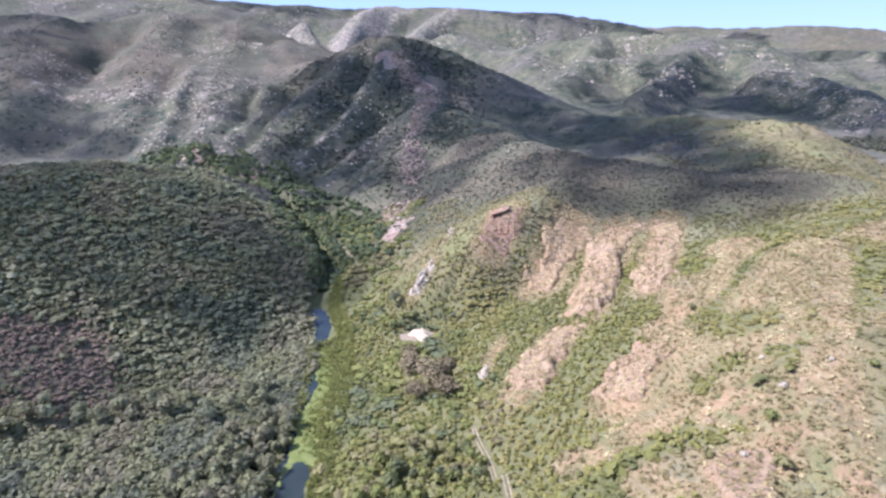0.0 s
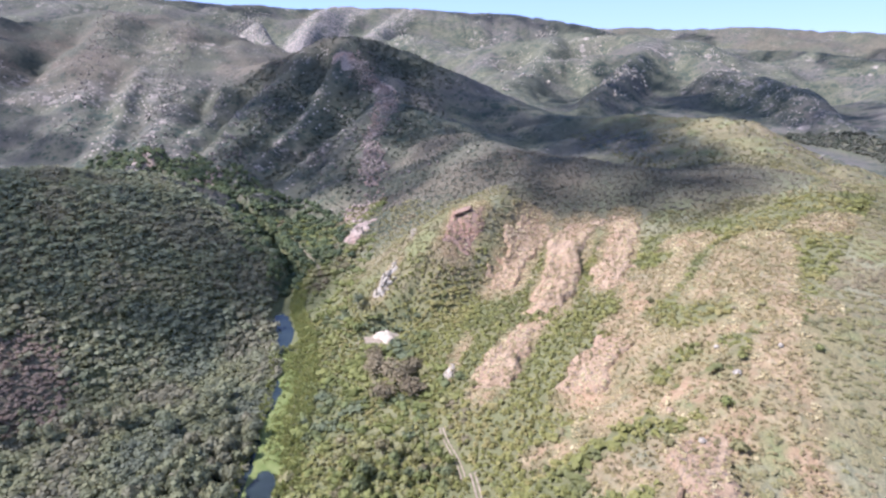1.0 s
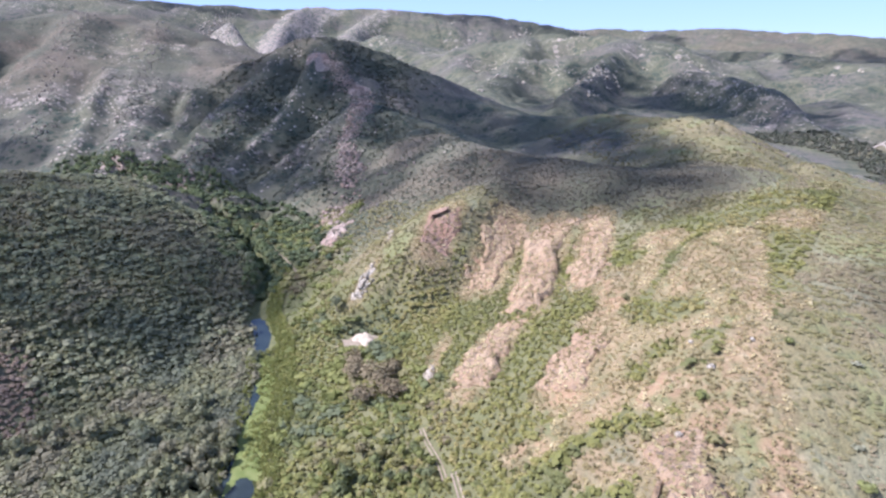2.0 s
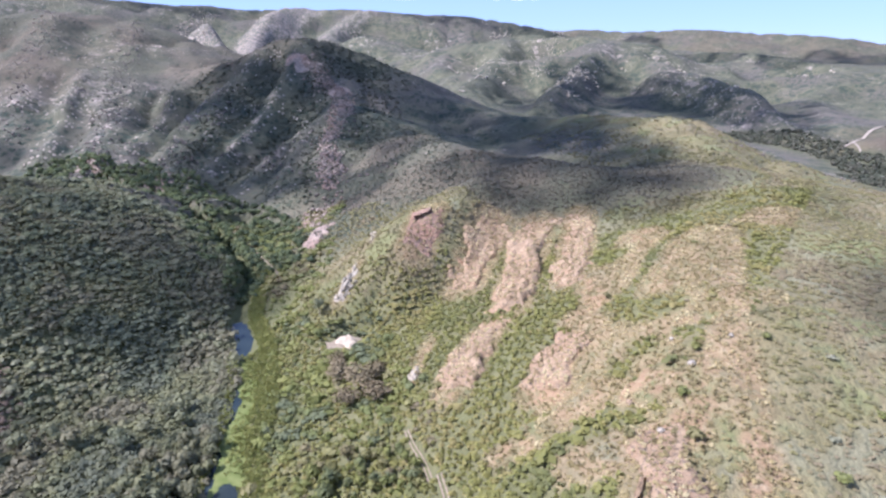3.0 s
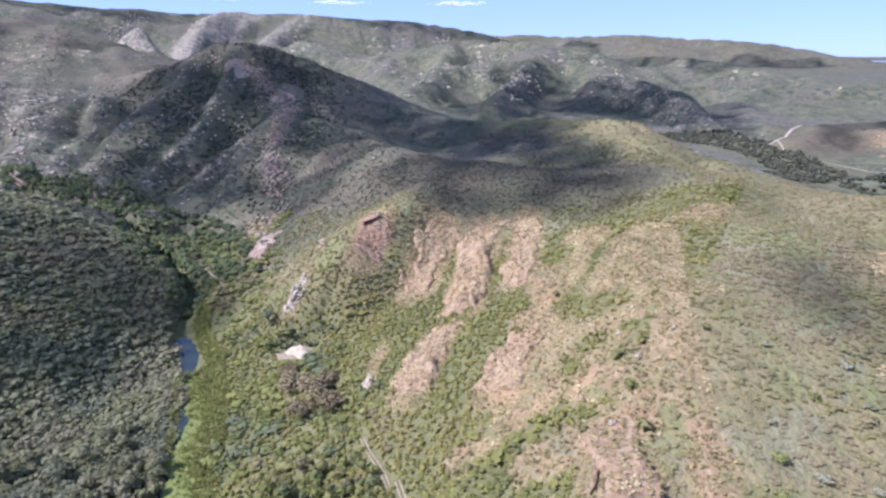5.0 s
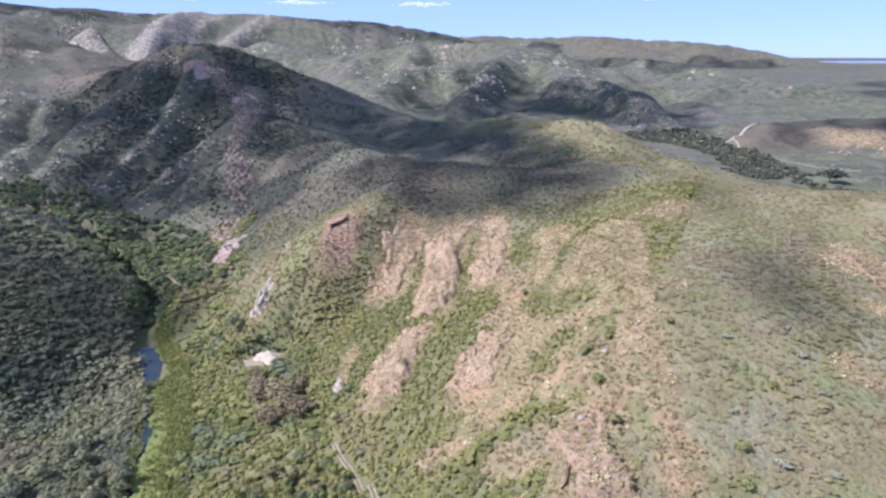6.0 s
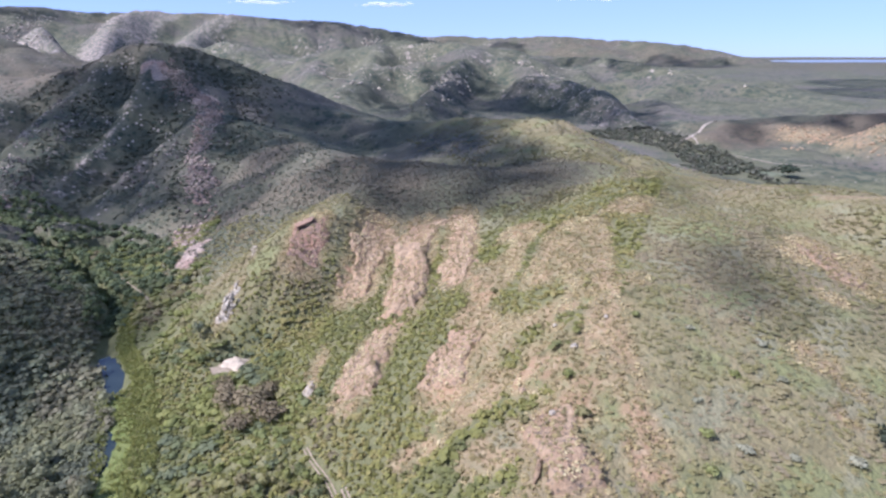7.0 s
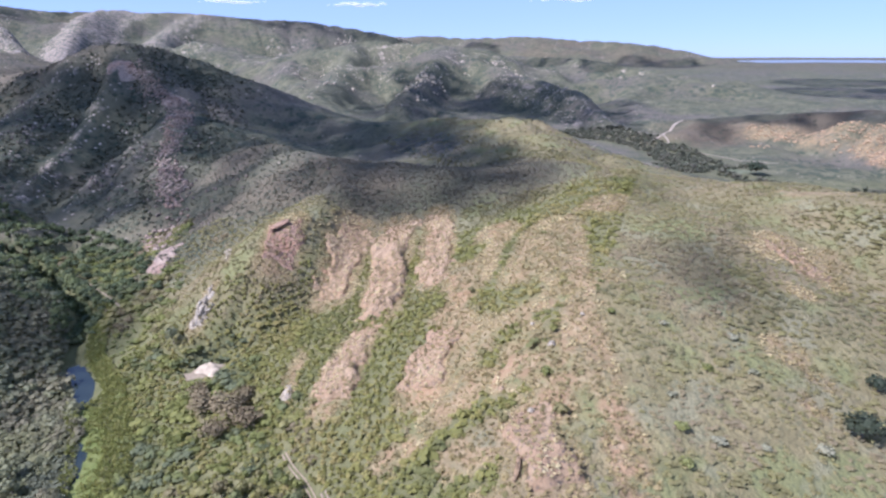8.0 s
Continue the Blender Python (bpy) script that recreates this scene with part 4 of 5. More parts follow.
tone = np.clip(0.48 + 1.2 * fbm(x, y, 14, 3, 42) + rng.uniform(-0.2, 0.2, x.size), 0, 0.999)
stuff("riverside_bushes", "bright green bushes and low trees filling the valley floor", "bushes", BUSH_CROWNS[:2] + SMALL_CROWNS, x[rest], y[rest], sizes[rest], rng, VALLEY_LEAF, 0.5, tone[rest])
models = [tree(1.8, 3.4, TREE_CROWNS[k], VALLEY_LEAF, 20 + k, "low bright green tree on the valley floor beside the track", "valley trees by the track") for k in range(5)]
zz = ground_z(x, y)
for n, k in enumerate(near):
    s = rr[k] / 1.8
    m = pose(x[k], y[k], zz[k], 0, 0, rng.uniform(0, 360)) @ Matrix.Diagonal((s, s, s * rng.uniform(0.9, 1.2), 1))
    if n < len(models):
        models[n].matrix_basis = m
    else:
        copy_thing(models[n % len(models)], Matrix.Identity(4)).matrix_basis = m

x, y, rng = scattered(-60, 72, 66, 260, 1.6, 28)
up, d = up_from_floor(x, y)
track_d = along(TRACK, x, y)[0]
keep = (along(RIVER, x, y)[2] > 0) & (d > 7) & (y < 206) & (up < 24 + 18 * smooth(-10, 15, x)) & (covers(x, y, land(x, y))[0] < 0.3) & (along(RIDGES_BY["nose"], x, y)[2] < 0) & (track_d > 0.8) & (np.hypot((x + 10) / 6.8, (y - 180) / 5.4) > 1) & (np.max([proud(o, x, y) for o in OUTCROPS], axis=0) < 0.4)
x, y = x[keep], y[keep]
rr = rng.uniform(0.5, 1.0, x.size)
tone = np.clip(0.5 + 0.6 * fbm(x, y, 14, 2, 48) + rng.uniform(-0.3, 0.3, x.size), 0, 0.999)
stuff("undergrowth", "yellow-green undergrowth filling the gaps between the valley bushes", "undergrowth", SMALL_SHRUBS, x, y, np.stack([rr, rr, rr * 1.1], -1), rng, GULLY_LEAF, 0.35, tone)

x, y, rng = scattered(-330, 0, 255, 560, 4.4, 15)
up, d = up_from_floor(x, y)
keep = (d < 40) & ((up < 13) | (d < 20) & (up < 20)) & ((y > 232) | (d > 4)) & (along([(a, b, 0) for a, b in ROAD_LINE], x, y)[0] > 1.5)
x, y = x[keep], y[keep]
bx, by, _ = scattered(-330, -20, 240, 470, 2.6, 65)
along_bed = along(RIVER, bx, by)[0] < 8
x, y = np.concatenate([x, bx[along_bed]]), np.concatenate([y, by[along_bed]])
rr = rng.uniform(1.4, 2.8, x.size)
stuff("valley_trees", "green trees along the bottom of the upper valley", "trees", FAR_CROWNS, x, y, np.stack([rr, rr, rr * 1.1], -1), rng, UPPER_LEAF, 0.5)

# --- low scrub over the spur ---
x, y, rng = scattered(-60, 290, 30, 480, 1.72, 16)
h = land(x, y)
dry, lush, stony = covers(x, y, h)
up, d = up_from_floor(x, y)
side = along(RIVER, x, y)[2]
rock = np.max([proud(o, x, y) for o in OUTCROPS], axis=0)
track_d = along(TRACK, x, y)[0]
keep = (side > 0) & (up > 8) & (track_d > 1.8) & (np.hypot((x + 10) / 6.8, (y - 180) / 5.4) > 1) & ((np.hypot(x, y) < 325) | (x > 140) & (rng.uniform(size=x.size) < 0.3)) & (rock < 0.6)
keep &= rng.uniform(size=x.size) < (0.06 + 0.89 * smooth(0.7, 0.3, dry)) * (1 - 0.6 * smooth(270, 330, y) * smooth(140, 100, x))
x, y, dryk = x[keep], y[keep], dry[keep]
rr = rng.uniform(0.5, 1.25, x.size) * (1 + 0.5 * fbm(x, y, 16, 2, 17)) * np.where(dryk > 0.3, 0.75, 1.0)
big = (rng.uniform(size=x.size) < 0.04) & (dryk < 0.4)
rr = np.where(big, rr * 1.45, rr)
west = along(RIDGES_BY["nose"], x, y)[2] < 0
sizes = np.stack([rr, rr * rng.uniform(0.8, 1.2, rr.size), rr * rng.uniform(0.4, 0.75, rr.size) * np.where(west, 1.0, 0.6)], -1)
tone = np.clip(0.5 + 1.0 * fbm(x, y, 15, 3, 43) + rng.uniform(-0.25, 0.25, x.size), 0, 0.999)
heather = moorland(x, y)
tone = np.where(heather > 0.35, np.clip(0.15 + 0.3 * rng.uniform(size=x.size), 0, 1), tone)
sizes *= np.where(heather > 0.35, 0.8, 1.0)[:, None]
green = (west & (dryk + rng.uniform(-0.2, 0.15, x.size) < 0.4) & (y + 14 * fbm(x, y, 20, 2, 78) < 188))
dried = (dryk > 0.42) & (rng.uniform(size=x.size) < 0.88)
heath_scrub = (heather > 0.35) & ~dried & ~green
for name, label, mat, sel in (("straw_scrub", "straw-coloured half-dead scrub on the dry crest", DRY_BRUSH, dried), ("spur_scrub", "low olive and grey-green scrub over the rounded spur", SCRUB_LEAF, ~green & ~dried & ~heath_scrub),
                              ("heather", "low brownish heather and scrub over the saddle of the spur", HEATHER_LEAF, heath_scrub),
                              ("green_scrub", "greener bushes in the gullies between the rock slabs", GULLY_LEAF, green & ~dried)):
    stuff(name, label, "scrub", SHRUBS, x[sel], y[sel], sizes[sel] * (1.2 if mat is GULLY_LEAF else 1.0), rng, mat, 0.25, tone[sel])

# --- small dead brush on the dry soil and the slabs ---
x, y, rng = scattered(-30, 180, 40, 250, 1.0, 26)
dry, lush, stony = covers(x, y, land(x, y))
keep = (dry > 0.25) & (rng.uniform(size=x.size) < 0.85)
x, y = x[keep], y[keep]
rr = rng.uniform(0.3, 0.8, x.size)
clump = np.clip(0.45 + 1.1 * fbm(0.9 * x - 0.43 * y, (0.43 * x + 0.9 * y) * 0.4, 5, 3, 79) + rng.uniform(-0.25, 0.25, x.size), 0, 0.999)
stuff("dead_brush", "sparse dry brown and straw-coloured brush on stony soil", "brush", DRY_SPRAYS, x, y, np.stack([rr, rr, rr * rng.uniform(0.4, 1.0, rr.size)], -1), rng, DRY_BRUSH, 0.2, clump)

# --- bushes on the farther hillsides ---
x, y, rng = scattered(-560, 360, 260, 950, 5.4, 18)
up, d = up_from_floor(x, y)
keep = (up > 6) & ((np.hypot(x, y) > 310) | (x < 10) & (y > 262)) & (fbm(x, y, 75, 3, 19) * 1.6 + rng.uniform(-0.5, 0.5, x.size) > 0.0)
keep &= (moorland(x, y) < 0.35 + 0.5 * rng.uniform(size=x.size)) | (x > -60) & (rng.uniform(size=x.size) < 0.4)
keep &= (x > -205 - 40 * rng.uniform(size=x.size)) | (rng.uniform(size=x.size) < 0.45)
x, y = x[keep], y[keep]
grassy = np.where(x > -70, smooth(190, 110, along(RIDGES_BY['peak'], x, y)[0]), 0) + 0.4 * smooth(60, 25, along(RIDGES_BY['bench'], x, y)[0])
keep = rng.uniform(size=x.size) > grassy * 0.85
x, y = x[keep], y[keep]
rr = rng.uniform(0.6, 1.4, x.size) * np.where(np.hypot(x, y) < 430, 0.7, 1.0) * np.where(x < -150, 0.6, 1.0)
stuff("hillside_bushes", "dark bushes dotted over the steep far hillsides", "bushes", SMALL_SHRUBS, x, y, np.stack([rr, rr, rr * 0.85], -1), rng, HILL_LEAF, 0.25)

# --- low brush on the feet of the hills across the valley ---
x, y, rng = scattered(-270, 60, 262, 500, 3.0, 19)
up, d = up_from_floor(x, y)
keep = (up > 5) & (np.hypot(x, y) > 270) & (rng.uniform(size=x.size) < 0.8) & ((along(RIDGES_BY["left_hill"], x, y)[0] > 60) | (along(RIDGES_BY["left_hill"], x, y)[2] < 0) & (along(RIDGES_BY["left_hill"], x, y)[0] > 26))
x, y = x[keep], y[keep]
rr = rng.uniform(0.5, 1.2, x.size)
stuff("slope_brush", "low grey-green brush on the feet of the rocky hills", "brush", SMALL_SHRUBS, x, y, np.stack([rr, rr, rr * 0.8], -1), rng, HILL_LEAF, 0.25)

# --- darker bushes that fill the gullies between the ribs of the peak ---
x, y, rng = scattered(-340, 60, 340, 740, 3.3, 57)
keep = (x > -235 - 40 * rng.uniform(size=x.size)) & (rng.uniform(size=x.size) < rib_mask(x, y) * smooth(0.45, 0.15, rib_shape(x, y)) * 0.85) & (land(x, y) - valley_floor(x, y)[0] > 1.5)
x, y = x[keep], y[keep]
rr = rng.uniform(0.8, 1.9, x.size) * np.where(x < -180, 0.7, 1.0)
stuff("gully_bushes", "dark green bushes filling the gullies between rocky ribs", "bushes", SMALL_SHRUBS, x, y, np.stack([rr, rr, rr * 0.9], -1), rng, HILL_LEAF, 0.3, rng.uniform(0, 0.45, x.size))

# ---- rock ----
STONES = {"pink": (PINK_ROCK, "sloping slab of weathered pink sandstone with dead brush"), "red": (RED_ROCK, "rust-red sandstone crag on the valley side"),
          "pale": (PALE_ROCK, "pale quartzite rib showing through the scrub"), "palepink": (PALE_PINK, "pale pinkish crag on the steep stony hillside")}


def outcrop(o):
    """A slab or rib of rock: a fine sheet over the slope, its rim sunk into the soil."""
    (ax, ay), (bx, by), half, rise, stone = o
    length = math.hypot(bx - ax, by - ay)
    ux, uy = (bx - ax) / length, (by - ay) / length
    step = max(0.7, length / 70)
    s = np.arange(-2 * step - length * 0.08, length * 1.1 + 2 * step, step)
    t = np.arange(-half * 1.45, half * 1.45 + step, step)
    S, T = np.meshgrid(s, t)
    X, Y = ax + S * ux + T * uy, ay + S * uy - T * ux
    lift = proud(o, X, Y)
    crag = np.abs(fbm(X, Y, 5.0, 3, 91)) * rise * 0.12 * np.clip(lift / rise, 0, 1)
    Z = ground_z(X, Y) - 0.7 + np.where(lift > 0.05, 0.7, 0) + lift + crag
    k = np.arange(S.size).reshape(S.shape)
    q = np.stack([k[:-1, :-1], k[1:, :-1], k[1:, 1:], k[:-1, 1:]], -1).reshape(-1, 4)
    ob = mesh_object("rock_outcrop", np.stack([X, Y, Z], -1).reshape(-1, 3), q, STONES[stone][0])
    tagged(ob, STONES[stone][1], "rock", group="rock outcrops on the slopes")


for o in OUTCROPS:
    outcrop(o)


def boulder(x, y, size, mat, label, seed, squash=(1, 1, 0.8), turn=0.0, sink=0.3):
    rng = np.random.default_rng(seed)
    v, f = lump(rng, 3, 0.5)
    v = v * np.array(squash) * size
    ob = mesh_object("boulder", v, f, mat)
    z = float(surface(np.array([x]), np.array([y]))[0])
    ob.matrix_basis = pose(x, y, z + size * squash[2] * (1 - 2 * sink) * 0.5, 0, 0, turn)
    return tagged(ob, label, "boulder")


# brow of rock over the dark hollow in the red crag
def hollow_crag():
    root = new("rock_shelter")
    cx, cy = 24.5, 221.5
    z = float(surface(np.array([cx]), np.array([cy]))[0])
    for name, off, size, seed in (("brow", (0.2, 0.2, 1.75), (4.4, 2.2, 0.45), 5), ("ledge", (-0.2, -1.0, -0.7), (4.6, 1.7, 0.7), 6),
                                  ("side_rock", (-3.8, 0.4, 0.5), (0.9, 1.5, 1.0), 7), ("side_rock", (4.0, 0.6, 0.5), (0.9, 1.5, 1.1), 8)):
        v, f = lump(np.random.default_rng(seed), 3, 0.35)
        mesh_object(name, v * np.array(size) + np.array(off), f, RED_ROCK, root)
    root.matrix_basis = pose(cx, cy, z - 0.6, 0, -14, 22)
    tagged(root, "red rock shelter with a dark hollow under its brow", "rock shelter")


hollow_crag()
boulder(41.5, 63.5, 2.6, PINK_ROCK, "long pink rock ledge with a dark crack beneath it", 41, (1.0, 0.22, 0.35), 50)
boulder(66, 90, 0.8, PALE_ROCK, "pale weathered boulder among dry scrub", 31)
boulder(70, 104, 0.6, PALE_ROCK, "pale weathered boulder among dry scrub", 32)
boulder(78, 95, 0.55, PALE_ROCK, "pale weathered boulder among dry scrub", 33)
boulder(52, 76, 0.7, PALE_ROCK, "pale weathered boulder among dry scrub", 34)
boulder(51, 86, 0.77, PINK_ROCK, "pinkish boulder on the dry slope", 35)
boulder(61, 97, 0.66, PINK_ROCK, "pinkish boulder on the dry slope", 36)

# --- broken pale rock along the quartzite rib ---
x, y, rng = scattered(-16, 12, 192, 232, 0.9, 52)
d = along([(-10, 196, 0), (-4, 207, 0), (0, 213, 0), (4, 229, 0)], x, y)[0] + 4.0 * fbm(x, y, 6, 3, 56)
keep = (d < np.where(y < 208, 1.9, 0.6)) & (rng.uniform(size=x.size) < 0.7)
x, y = x[keep], y[keep]
rr = rng.uniform(0.3, 1.05, x.size)
stuff("crag_stones", "broken pale quartzite along a rib on the valley side", "stones", [lump(rng, 1, 0.5) for _ in range(6)], x, y, np.stack([rr, rr * 0.8, rr * 1.1], -1), rng, PALE_ROCK, 0.3)

# --- the pink rocky back of the spur below the peak ---
x, y, rng = scattered(-110, 40, 285, 705, 1.9, 49)
d = along([(-52, 638, 0), (-33, 593, 0), (-13, 566, 0), (-16, 515, 0), (-23, 482, 0), (-24, 374, 0), (-29, 305, 0)], x, y)[0] + 7 * fbm(x, y, 22, 3, 50)
keep = rng.uniform(size=x.size) < 0.9 * smooth(14, 4, d) * smooth(-0.5, 0.1, fbm(x, y, 45, 2, 53) + np.where((y > 440) & (y < 520), -0.15, 0.15))
x, y = x[keep], y[keep]
rr = rng.uniform(0.5, 1.7, x.size)
stuff("ridge_stones", "pale pinkish broken rock along the back of the spur", "stones", [lump(rng, 1, 0.5) for _ in range(6)], x, y, np.stack([rr, rr * 0.8, rr * 0.8], -1), rng, PALE_PINK, 0.2)

# --- reddish broken rock over the face of the mound beyond the spur ---
x, y, rng = scattered(520, 780, 200, 520, 3.4, 58)
d, _, _ = along(RIDGES_BY["mound"], x, y)
keep = (d > 55) & (d < 190) & (land(x, y) - valley_floor(x, y)[0] > 2) & (rng.uniform(size=x.size) < 0.55 * smooth(-0.25, 0.25, fbm(x, y, 30, 3, 59)))
x, y = x[keep], y[keep]
rr = rng.uniform(0.7, 2.0, x.size)
stuff("mound_stones", "reddish broken rock and bare soil on the far mound", "stones", [lump(rng, 1, 0.5) for _ in range(6)], x, y, np.stack([rr * 1.3, rr, rr * 0.5], -1), rng, PINK_ROCK, 0.15)

# --- clustered pale rocks on the far green slopes ---
x, y, rng = scattered(-700, 1150, 780, 2250, 9.0, 54)
keep = rng.uniform(size=x.size) < 0.75 * smooth(0.3, 0.6, fbm(x, y, 130, 4, 55))
keep &= (land(x, y) - valley_floor(x, y)[0] > 14) & (moorland(x, y) < 0.3)
x, y = x[keep], y[keep]
rr = rng.uniform(1.2, 4.2, x.size)
stuff("slope_rocks", "clusters of pale weathered rock on the far green slopes", "stones", [lump(rng, 1, 0.5) for _ in range(6)], x, y, np.stack([rr, rr * 0.8, rr * 0.9], -1), rng, PALE_ROCK, 0.2)

# --- stones scattered over the far hillsides ---
x, y, rng = scattered(-620, 420, 270, 1000, 4.2, 44)
up, d = up_from_floor(x, y)
ribs = np.min([along(RIDGES_BY[n], x, y)[0] for n in ("spur_rock", "spur_left", "lm_spurA", "lm_spurB", "lm_spurC")], axis=0)
chance = 0.5 * smooth(22, 4, ribs + 12 * fbm(x, y, 25, 3, 45)) + 0.22 * smooth(0.25, 0.6, fbm(x, y, 70, 3, 46))
chance += 0.5 * rib_mask(x, y) * smooth(0.55, 0.8, rib_shape(x, y)) * smooth(-0.3, 0.3, fbm(x, y, 40, 2, 47))
keep = (up > 12) & (rng.uniform(size=x.size) < chance) & (np.hypot(x, y) > 300)
x, y = x[keep], y[keep]
rr = rng.uniform(0.4, 1.5, x.size)
rocks = [lump(rng, 1, 0.5) for _ in range(5)]
stuff("hillside_stones", "grey stones scattered along the ribs of the hills", "stones", rocks, x, y, np.stack([rr, rr * 0.8, rr * 0.9], -1), rng, GREY_ROCK, 0.2)

# ---- river, weed and reeds ----
def ribbon(name, line, half, lift, mat, level=None, step=1.0, cross=7, wobble=0.0):
    """A strip along a line, on the ground or at one level."""
    pts = []
    for (ax, ay), (bx, by) in zip(line, line[1:]):
        n = max(1, int(math.hypot(bx - ax, by - ay) / step))
        pts += [(ax + (bx - ax) * k / n, ay + (by - ay) * k / n) for k in range(n)]
    pts.append(line[-1])
    p = np.array(pts, float)
    for _ in range(12):
        p[1:-1] = (p[:-2] + 2 * p[1:-1] + p[2:]) / 4
    d = np.gradient(p, axis=0)
    d /= np.linalg.norm(d, axis=1)[:, None] + 1e-9
    across = np.linspace(-1, 1, cross)
    w = half * (1 + wobble * fbm(p[:, 0], p[:, 1], 9, 3, 81))
    X = p[:, :1] + d[:, 1:] * across * w[:, None]
    Y = p[:, 1:] - d[:, :1] * across * w[:, None]
    Z = np.full(X.shape, level) if level is not None else ground_z(X, Y) + lift - 0.1 * (np.abs(np.abs(across) - 0.5) < 0.2)
    k = np.arange(X.size).reshape(X.shape)
    q = np.stack([k[:-1, :-1], k[:-1, 1:], k[1:, 1:], k[1:, :-1]], -1).reshape(-1, 4)
    return mesh_object(name, np.stack([X, Y, Z], -1).reshape(-1, 3), q, mat)


tagged(ribbon("river_water", [(a, b) for a, b, _ in RIVER[:7]], 13, 0, WATER, level=-0.55, cross=3), "still dark river water reflecting blue sky", "water", kind="structure")

# floating weed: ragged mats that leave pools open
wx, wy = np.meshgrid(np.arange(-70, -20, 0.6), np.arange(98, 206, 0.6))
d, _, side = along(RIVER, wx, wy)
rag = fbm(wx, wy, 7, 4, 83)
shore = np.where(side > 0, d, -d) + 3 * fbm(wx, wy, 16, 2, 3)
open_pool = smooth(1.15, 0.85, np.hypot((wx + 38.5) / 5.5, (wy - 112) / 11) + 0.35 * rag) + smooth(186, 192, wy)
keep = (d < 7.0) & (open_pool < 0.5) & (shore > -4.2 + 3 * rag)
k = np.arange(wx.size).reshape(wx.shape)
cell = keep[:-1, :-1] & keep[1:, :-1] & keep[:-1, 1:] & keep[1:, 1:]
q = np.stack([k[:-1, :-1], k[:-1, 1:], k[1:, 1:], k[1:, :-1]], -1)[cell]
used, inverse = np.unique(q.ravel(), return_inverse=True)
pts = np.stack([wx.ravel(), wy.ravel(), np.full(wx.size, -0.5) + 0.05 * fbm(wx.ravel(), wy.ravel(), 1.5, 2, 84)], -1)[used]
tagged(mesh_object("floating_weed", pts, inverse.reshape(-1, 4), WEED), "bright lime-green weed floating over the river", "weed", kind="stuff")

x, y, rng = scattered(-80, -20, 90, 262, 0.95, 85)
d, _, side = along(RIVER, x, y)
keep = (((side > 0) | (d < 1.5) & (y > 140)) | ((side < 0) & (d > 3.6) & (d < 6.5))) & (d < 11.5) & (rng.uniform(size=x.size) < np.where(d > 4.5, 0.95, 0.8)) & ~((y < 128) & (d < 4.5)) & ((y < 192) | (side > 0) & (d > 5))
x, y = x[keep], y[keep]
rr = rng.uniform(0.6, 1.15, x.size)
stuff("reeds", "lush lime-green reeds along the river bank", "reeds", REED_TUFTS, x, y, np.stack([rr, rr, rr * 1.3], -1), rng, REED_LEAF, 0.5)

# ---- track, clearing and valley road ----
track = new("track")
for off in (-0.45, 0.45):
    rut = ribbon("rut", [(a + off, b) for a, b, _ in TRACK], 0.2, 0.22, TRACK_SOIL, cross=4, wobble=0.5)
    rut.parent = track
tagged(track, "pale two-rut dirt track through the bushes", "track", kind="structure")
tagged(ribbon("valley_road", ROAD_LINE, 0.36, 0.25, TRACK_SOIL, wobble=0.3), "pale dirt road along the upper valley floor", "road", kind="structure")


def draped_patch(name, cx, cy, rx, ry, mat, lift=0.15, turn=0.0, seed=0, power=6, crag=0.0):
    """A ragged patch of bare ground."""
    n, m = 40, 8
    a = np.linspace(0, 2 * math.pi, n, endpoint=False)[None, :]
    r = np.linspace(0.02, 1, m)[:, None] * (1 + 0.5 * fbm(np.cos(a) * 3, np.sin(a) * 3, 1.5, 3, seed))
    lx, ly = np.cos(a) * r * rx, np.sin(a) * r * ry
    X, Y = cx + lx * math.cos(turn) - ly * math.sin(turn), cy + lx * math.sin(turn) + ly * math.cos(turn)
    Z = ground_z(X, Y) + lift * (1 - np.linspace(0, 1, m)[:, None] ** power * 1.4) + crag * fbm(X, Y, 2.6, 3, seed + 1)
    k = np.arange(n * m).reshape(m, n)
    q = np.stack([k[:-1], np.roll(k[:-1], -1, 1), np.roll(k[1:], -1, 1), k[1:]], -1).reshape(-1, 4)
    return mesh_object(name, np.stack([X, Y, Z], -1).reshape(-1, 3), q, mat)


tagged(draped_patch("clearing", -12.5, 180, 5.0, 3.4, TRACK_SOIL, 0.2, 0.1, 3), "bare sandy clearing on the valley floor", "clearing", kind="structure")
bank = draped_patch("sandbank", -8.0, 181.5, 5.4, 4.6, SAND, 1.6, 0.2, 12, 2, 1.1)
tagged(bank, "bright pale heap of sand beside the clearing", "sand")

# tall brown half-bare tree that shades the end of the track
for k, (bx, by, radius, height) in enumerate(((-4, 148, 5.6, 7.5), (-11, 157, 4.6, 6.0), (-8, 142, 4.0, 5.5), (0.5, 140, 4.4, 6.2), (-12, 165, 3.6, 4.8), (1, 152, 3.4, 5.0))):
    brown = tree(radius, height, leafy(np.random.default_rng(5 + k), 420, 0.13, 0.9, 9, 0.38), BROWN_LEAF, 99 + k, "brownish half-bare tree with a spreading crown beside the track", "brown trees by the track")
    brown.matrix_basis = pose(bx, by, float(ground_z(np.array([float(bx)]), np.array([float(by)]))[0]))
ghost = tree(2.4, 6.5, leafy(np.random.default_rng(9), 260, 0.15, 1.0, 6, 0.4), FOREST_LEAF, 97, "pale grey-green slender tree beside the sandy clearing", "")
ghost.matrix_basis = pose(-19, 195, float(ground_z(np.array([-19.0]), np.array([195.0]))[0]))

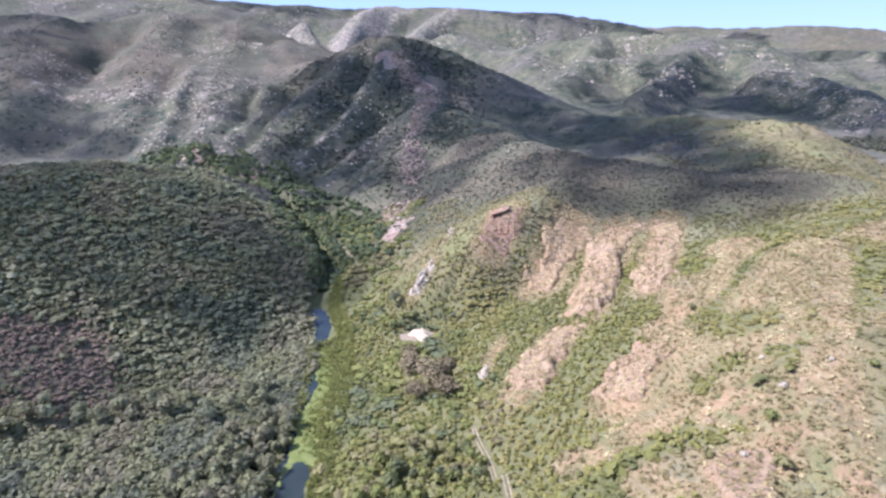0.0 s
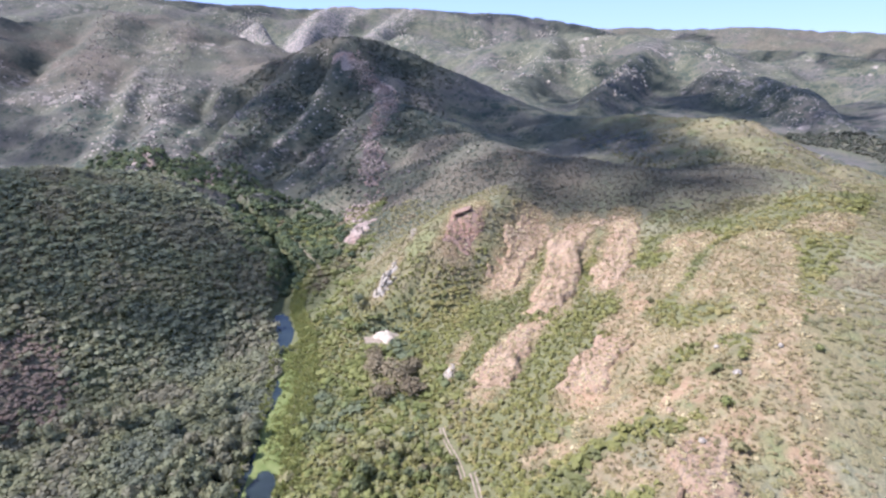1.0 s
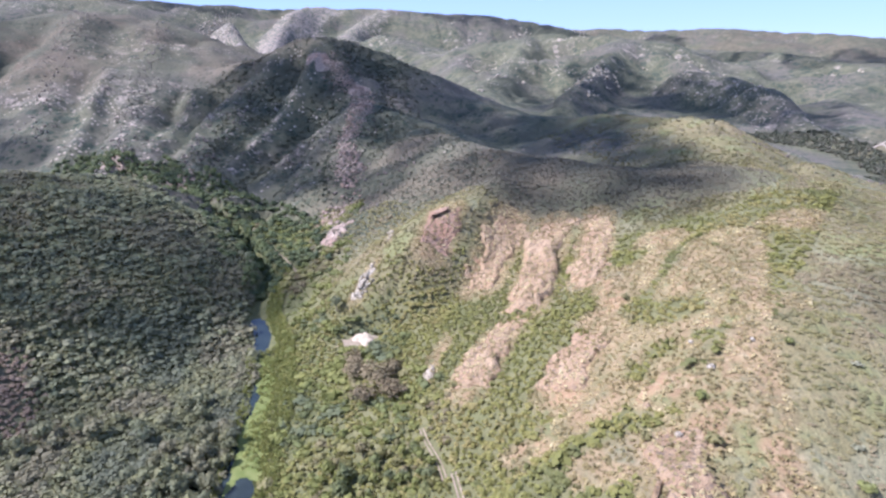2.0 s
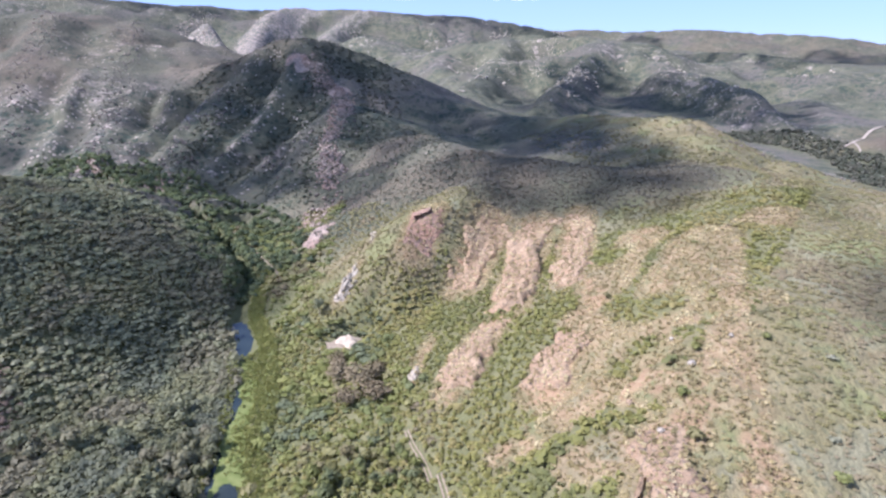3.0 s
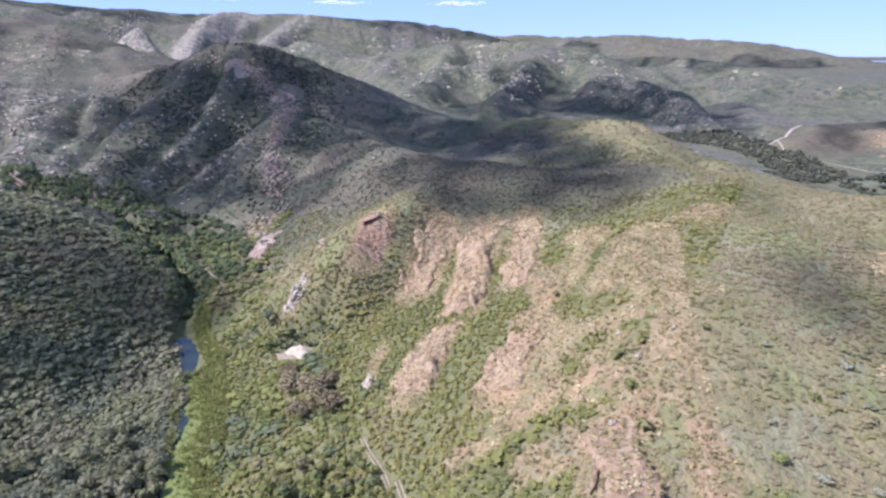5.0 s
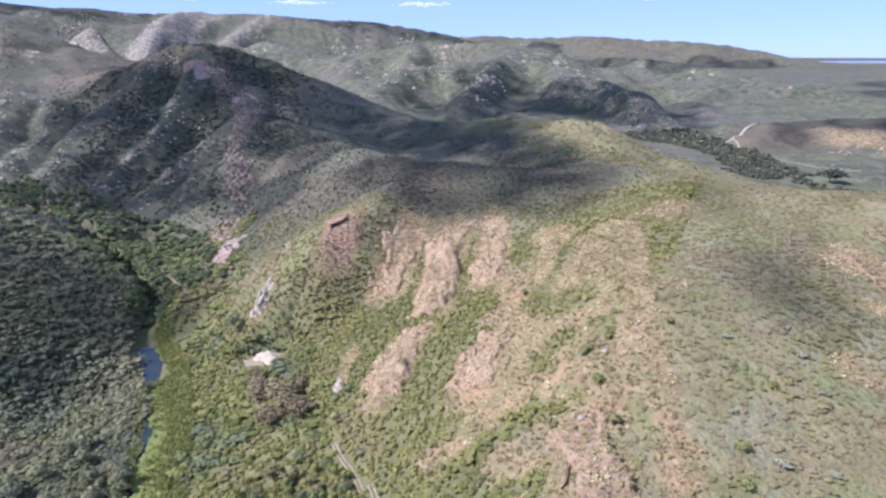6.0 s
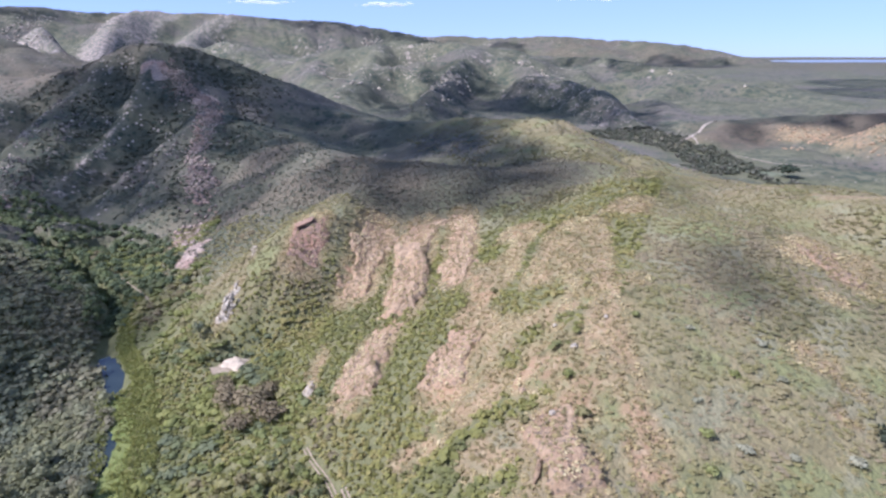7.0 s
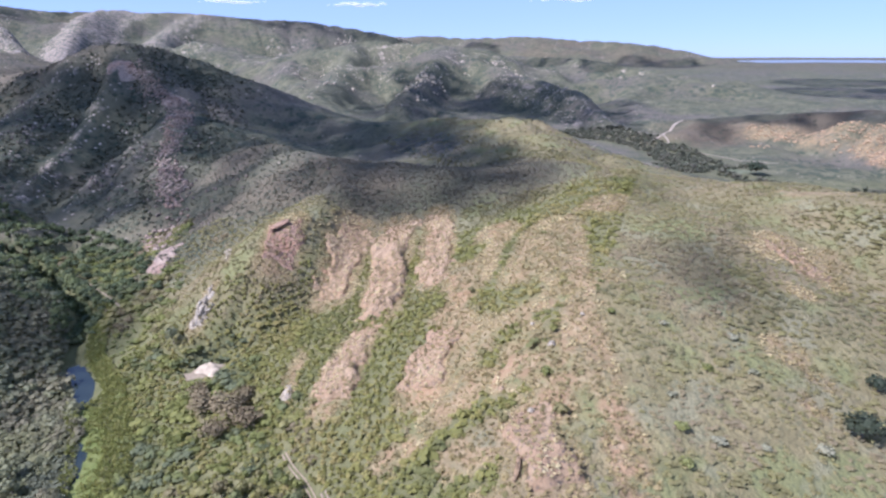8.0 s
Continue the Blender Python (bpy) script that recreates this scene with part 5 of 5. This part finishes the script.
# ---- the valley on the far side of the spur ----
x, y, rng = scattered(260, 640, 180, 720, 4.3, 91)
d, _, _ = along(RIGHT_RIVER, x, y)
h = land(x, y)
keep = (d > 2) & (d < np.where(y > 370, 34, 14) + 26 * fbm(x, y, 40, 2, 92)) & (rng.uniform(size=x.size) < 0.9)
x, y = x[keep], y[keep]
rr = rng.uniform(1.1, 3.2, x.size)
# darker leaf: a dark species, with cloud shade put into its colour too
stuff("river_trees", "dark green trees, darkened further as in cloud shade, lining the river beyond the spur", "trees", SMALL_CROWNS, x, y, np.stack([rr, rr, rr * 1.1], -1), rng, HILL_LEAF, 0.5)
tagged(ribbon("far_road", [(495, 522), (520, 526), (539, 533), (562, 548), (580, 565), (603, 578), (640, 590)], 1.7, 0.6, ROAD_SAND, wobble=0.2), "pale dirt road crossing the far valley", "road", kind="structure")
tagged(ribbon("farm_road", [(539, 533), (520, 500), (506, 462), (512, 430), (508, 395), (520, 360)], 0.8, 0.5, ROAD_SAND, wobble=0.2), "narrow farm road below the red mound", "road", kind="structure")
tagged(draped_patch("field", 462, 386, 13, 36, plain_material("pale_field", (0.09, 0.098, 0.05), (0.13, 0.135, 0.075), 0.1, 0.9), 0.5, 0.2, 5), "pale green flat field by the river", "field", kind="structure")
oak = tree(8.5, 13, leafy(np.random.default_rng(15), 220, 0.24, 0.9, 8), DARK_LEAF, 96, "large dark green tree standing by the far river", "")
oak.matrix_basis = pose(466, 342, float(ground_z(np.array([466.0]), np.array([342.0]))[0]))

horizon_cloud(-520, 4400, 480, 190, 60, 1)
horizon_cloud(330, 4400, 465, 180, 50, 2)
horizon_cloud(1180, 4200, 460, 170, 55, 3)
horizon_cloud(2550, 3500, 480, 190, 60, 4)


# ---- single shrubs that stand out on the spur ----
def shrub(x, y, radius, height, leaf, seed, label, lobes=5):
    """One low bush: a few woody stems under a spreading leafy crown."""
    root = new("bush")
    rng = random.Random(seed)
    bm = bmesh.new()
    for k in range(4):
        a = 1.57 * k + rng.uniform(-0.5, 0.5)
        tube(bm, (0, 0, -0.3), (math.cos(a) * radius * 0.4, math.sin(a) * radius * 0.4, height * 0.6), 0.07, 0.03, 5)
    part("stem", bm, BARK, root)
    v, f = leafy(np.random.default_rng(seed), 90, 0.28, 0.85, lobes)
    mesh_object("crown", v * np.array([radius, radius, height * 0.7]) + np.array([0, 0, height * 0.5]), f, leaf, root)
    root.matrix_basis = pose(x, y, float(surface(np.array([x]), np.array([y]))[0]), 0, 0, seed * 47 % 360)
    return tagged(root, label, "bush", "single bushes on the spur")


for k, (bx, by, br) in enumerate([(75, 60, 1.5), (70, 54, 1.4), (92, 70, 1.2), (60, 83, 1.5), (84, 92, 1.3)]):
    shrub(float(bx), float(by), br, br * 1.1, BRIGHT_LEAF, 200 + k, "fresh bright green bush among the drier scrub")
for k, (bx, by, br) in enumerate([(80, 56, 1.6), (99, 48, 1.9), (79, 67, 1.1), (101, 66, 1.3), (88, 52, 1.2), (106, 76, 1.4), (93, 84, 1.2)]):
    shrub(float(bx), float(by), br, br * 0.7, GREY_LEAF, 220 + k, "pale silvery-grey shrub spreading low over the slope")
for k, (bx, by, br) in enumerate([(56, 72, 1.7), (47, 78, 1.3), (57, 106, 1.6), (66, 126, 1.7), (70, 138, 1.5)]):
    shrub(float(bx), float(by), br, br * 1.2, SCRUB_LEAF, 240 + k, "dense olive green bush on the dry stony slope", 6)
# the second, smaller tree is added in place of an unidentified dark blue shape
for k, (bx, by, radius, height) in enumerate(((110, 48, 3.6, 5.2), (127, 55, 2.4, 3.4))):
    black = tree(radius, height, leafy(np.random.default_rng(31 + k), 420, 0.15, 0.9, 8), DARK_LEAF, 95 + k, "very dark green tree at the foot of the spur", "dark trees at the foot of the spur")
    black.matrix_basis = pose(bx, by, float(ground_z(np.array([float(bx)]), np.array([float(by)]))[0]))

# ---- pale band far off on the plain: fields, with haze put into the colour ----
tagged(draped_patch("lagoon", 3050, 1960, 500, 330, PALE_BAND, 3.0, -0.9, 44), "pale band of hazy fields far off on the coastal plain", "lagoon", kind="structure")
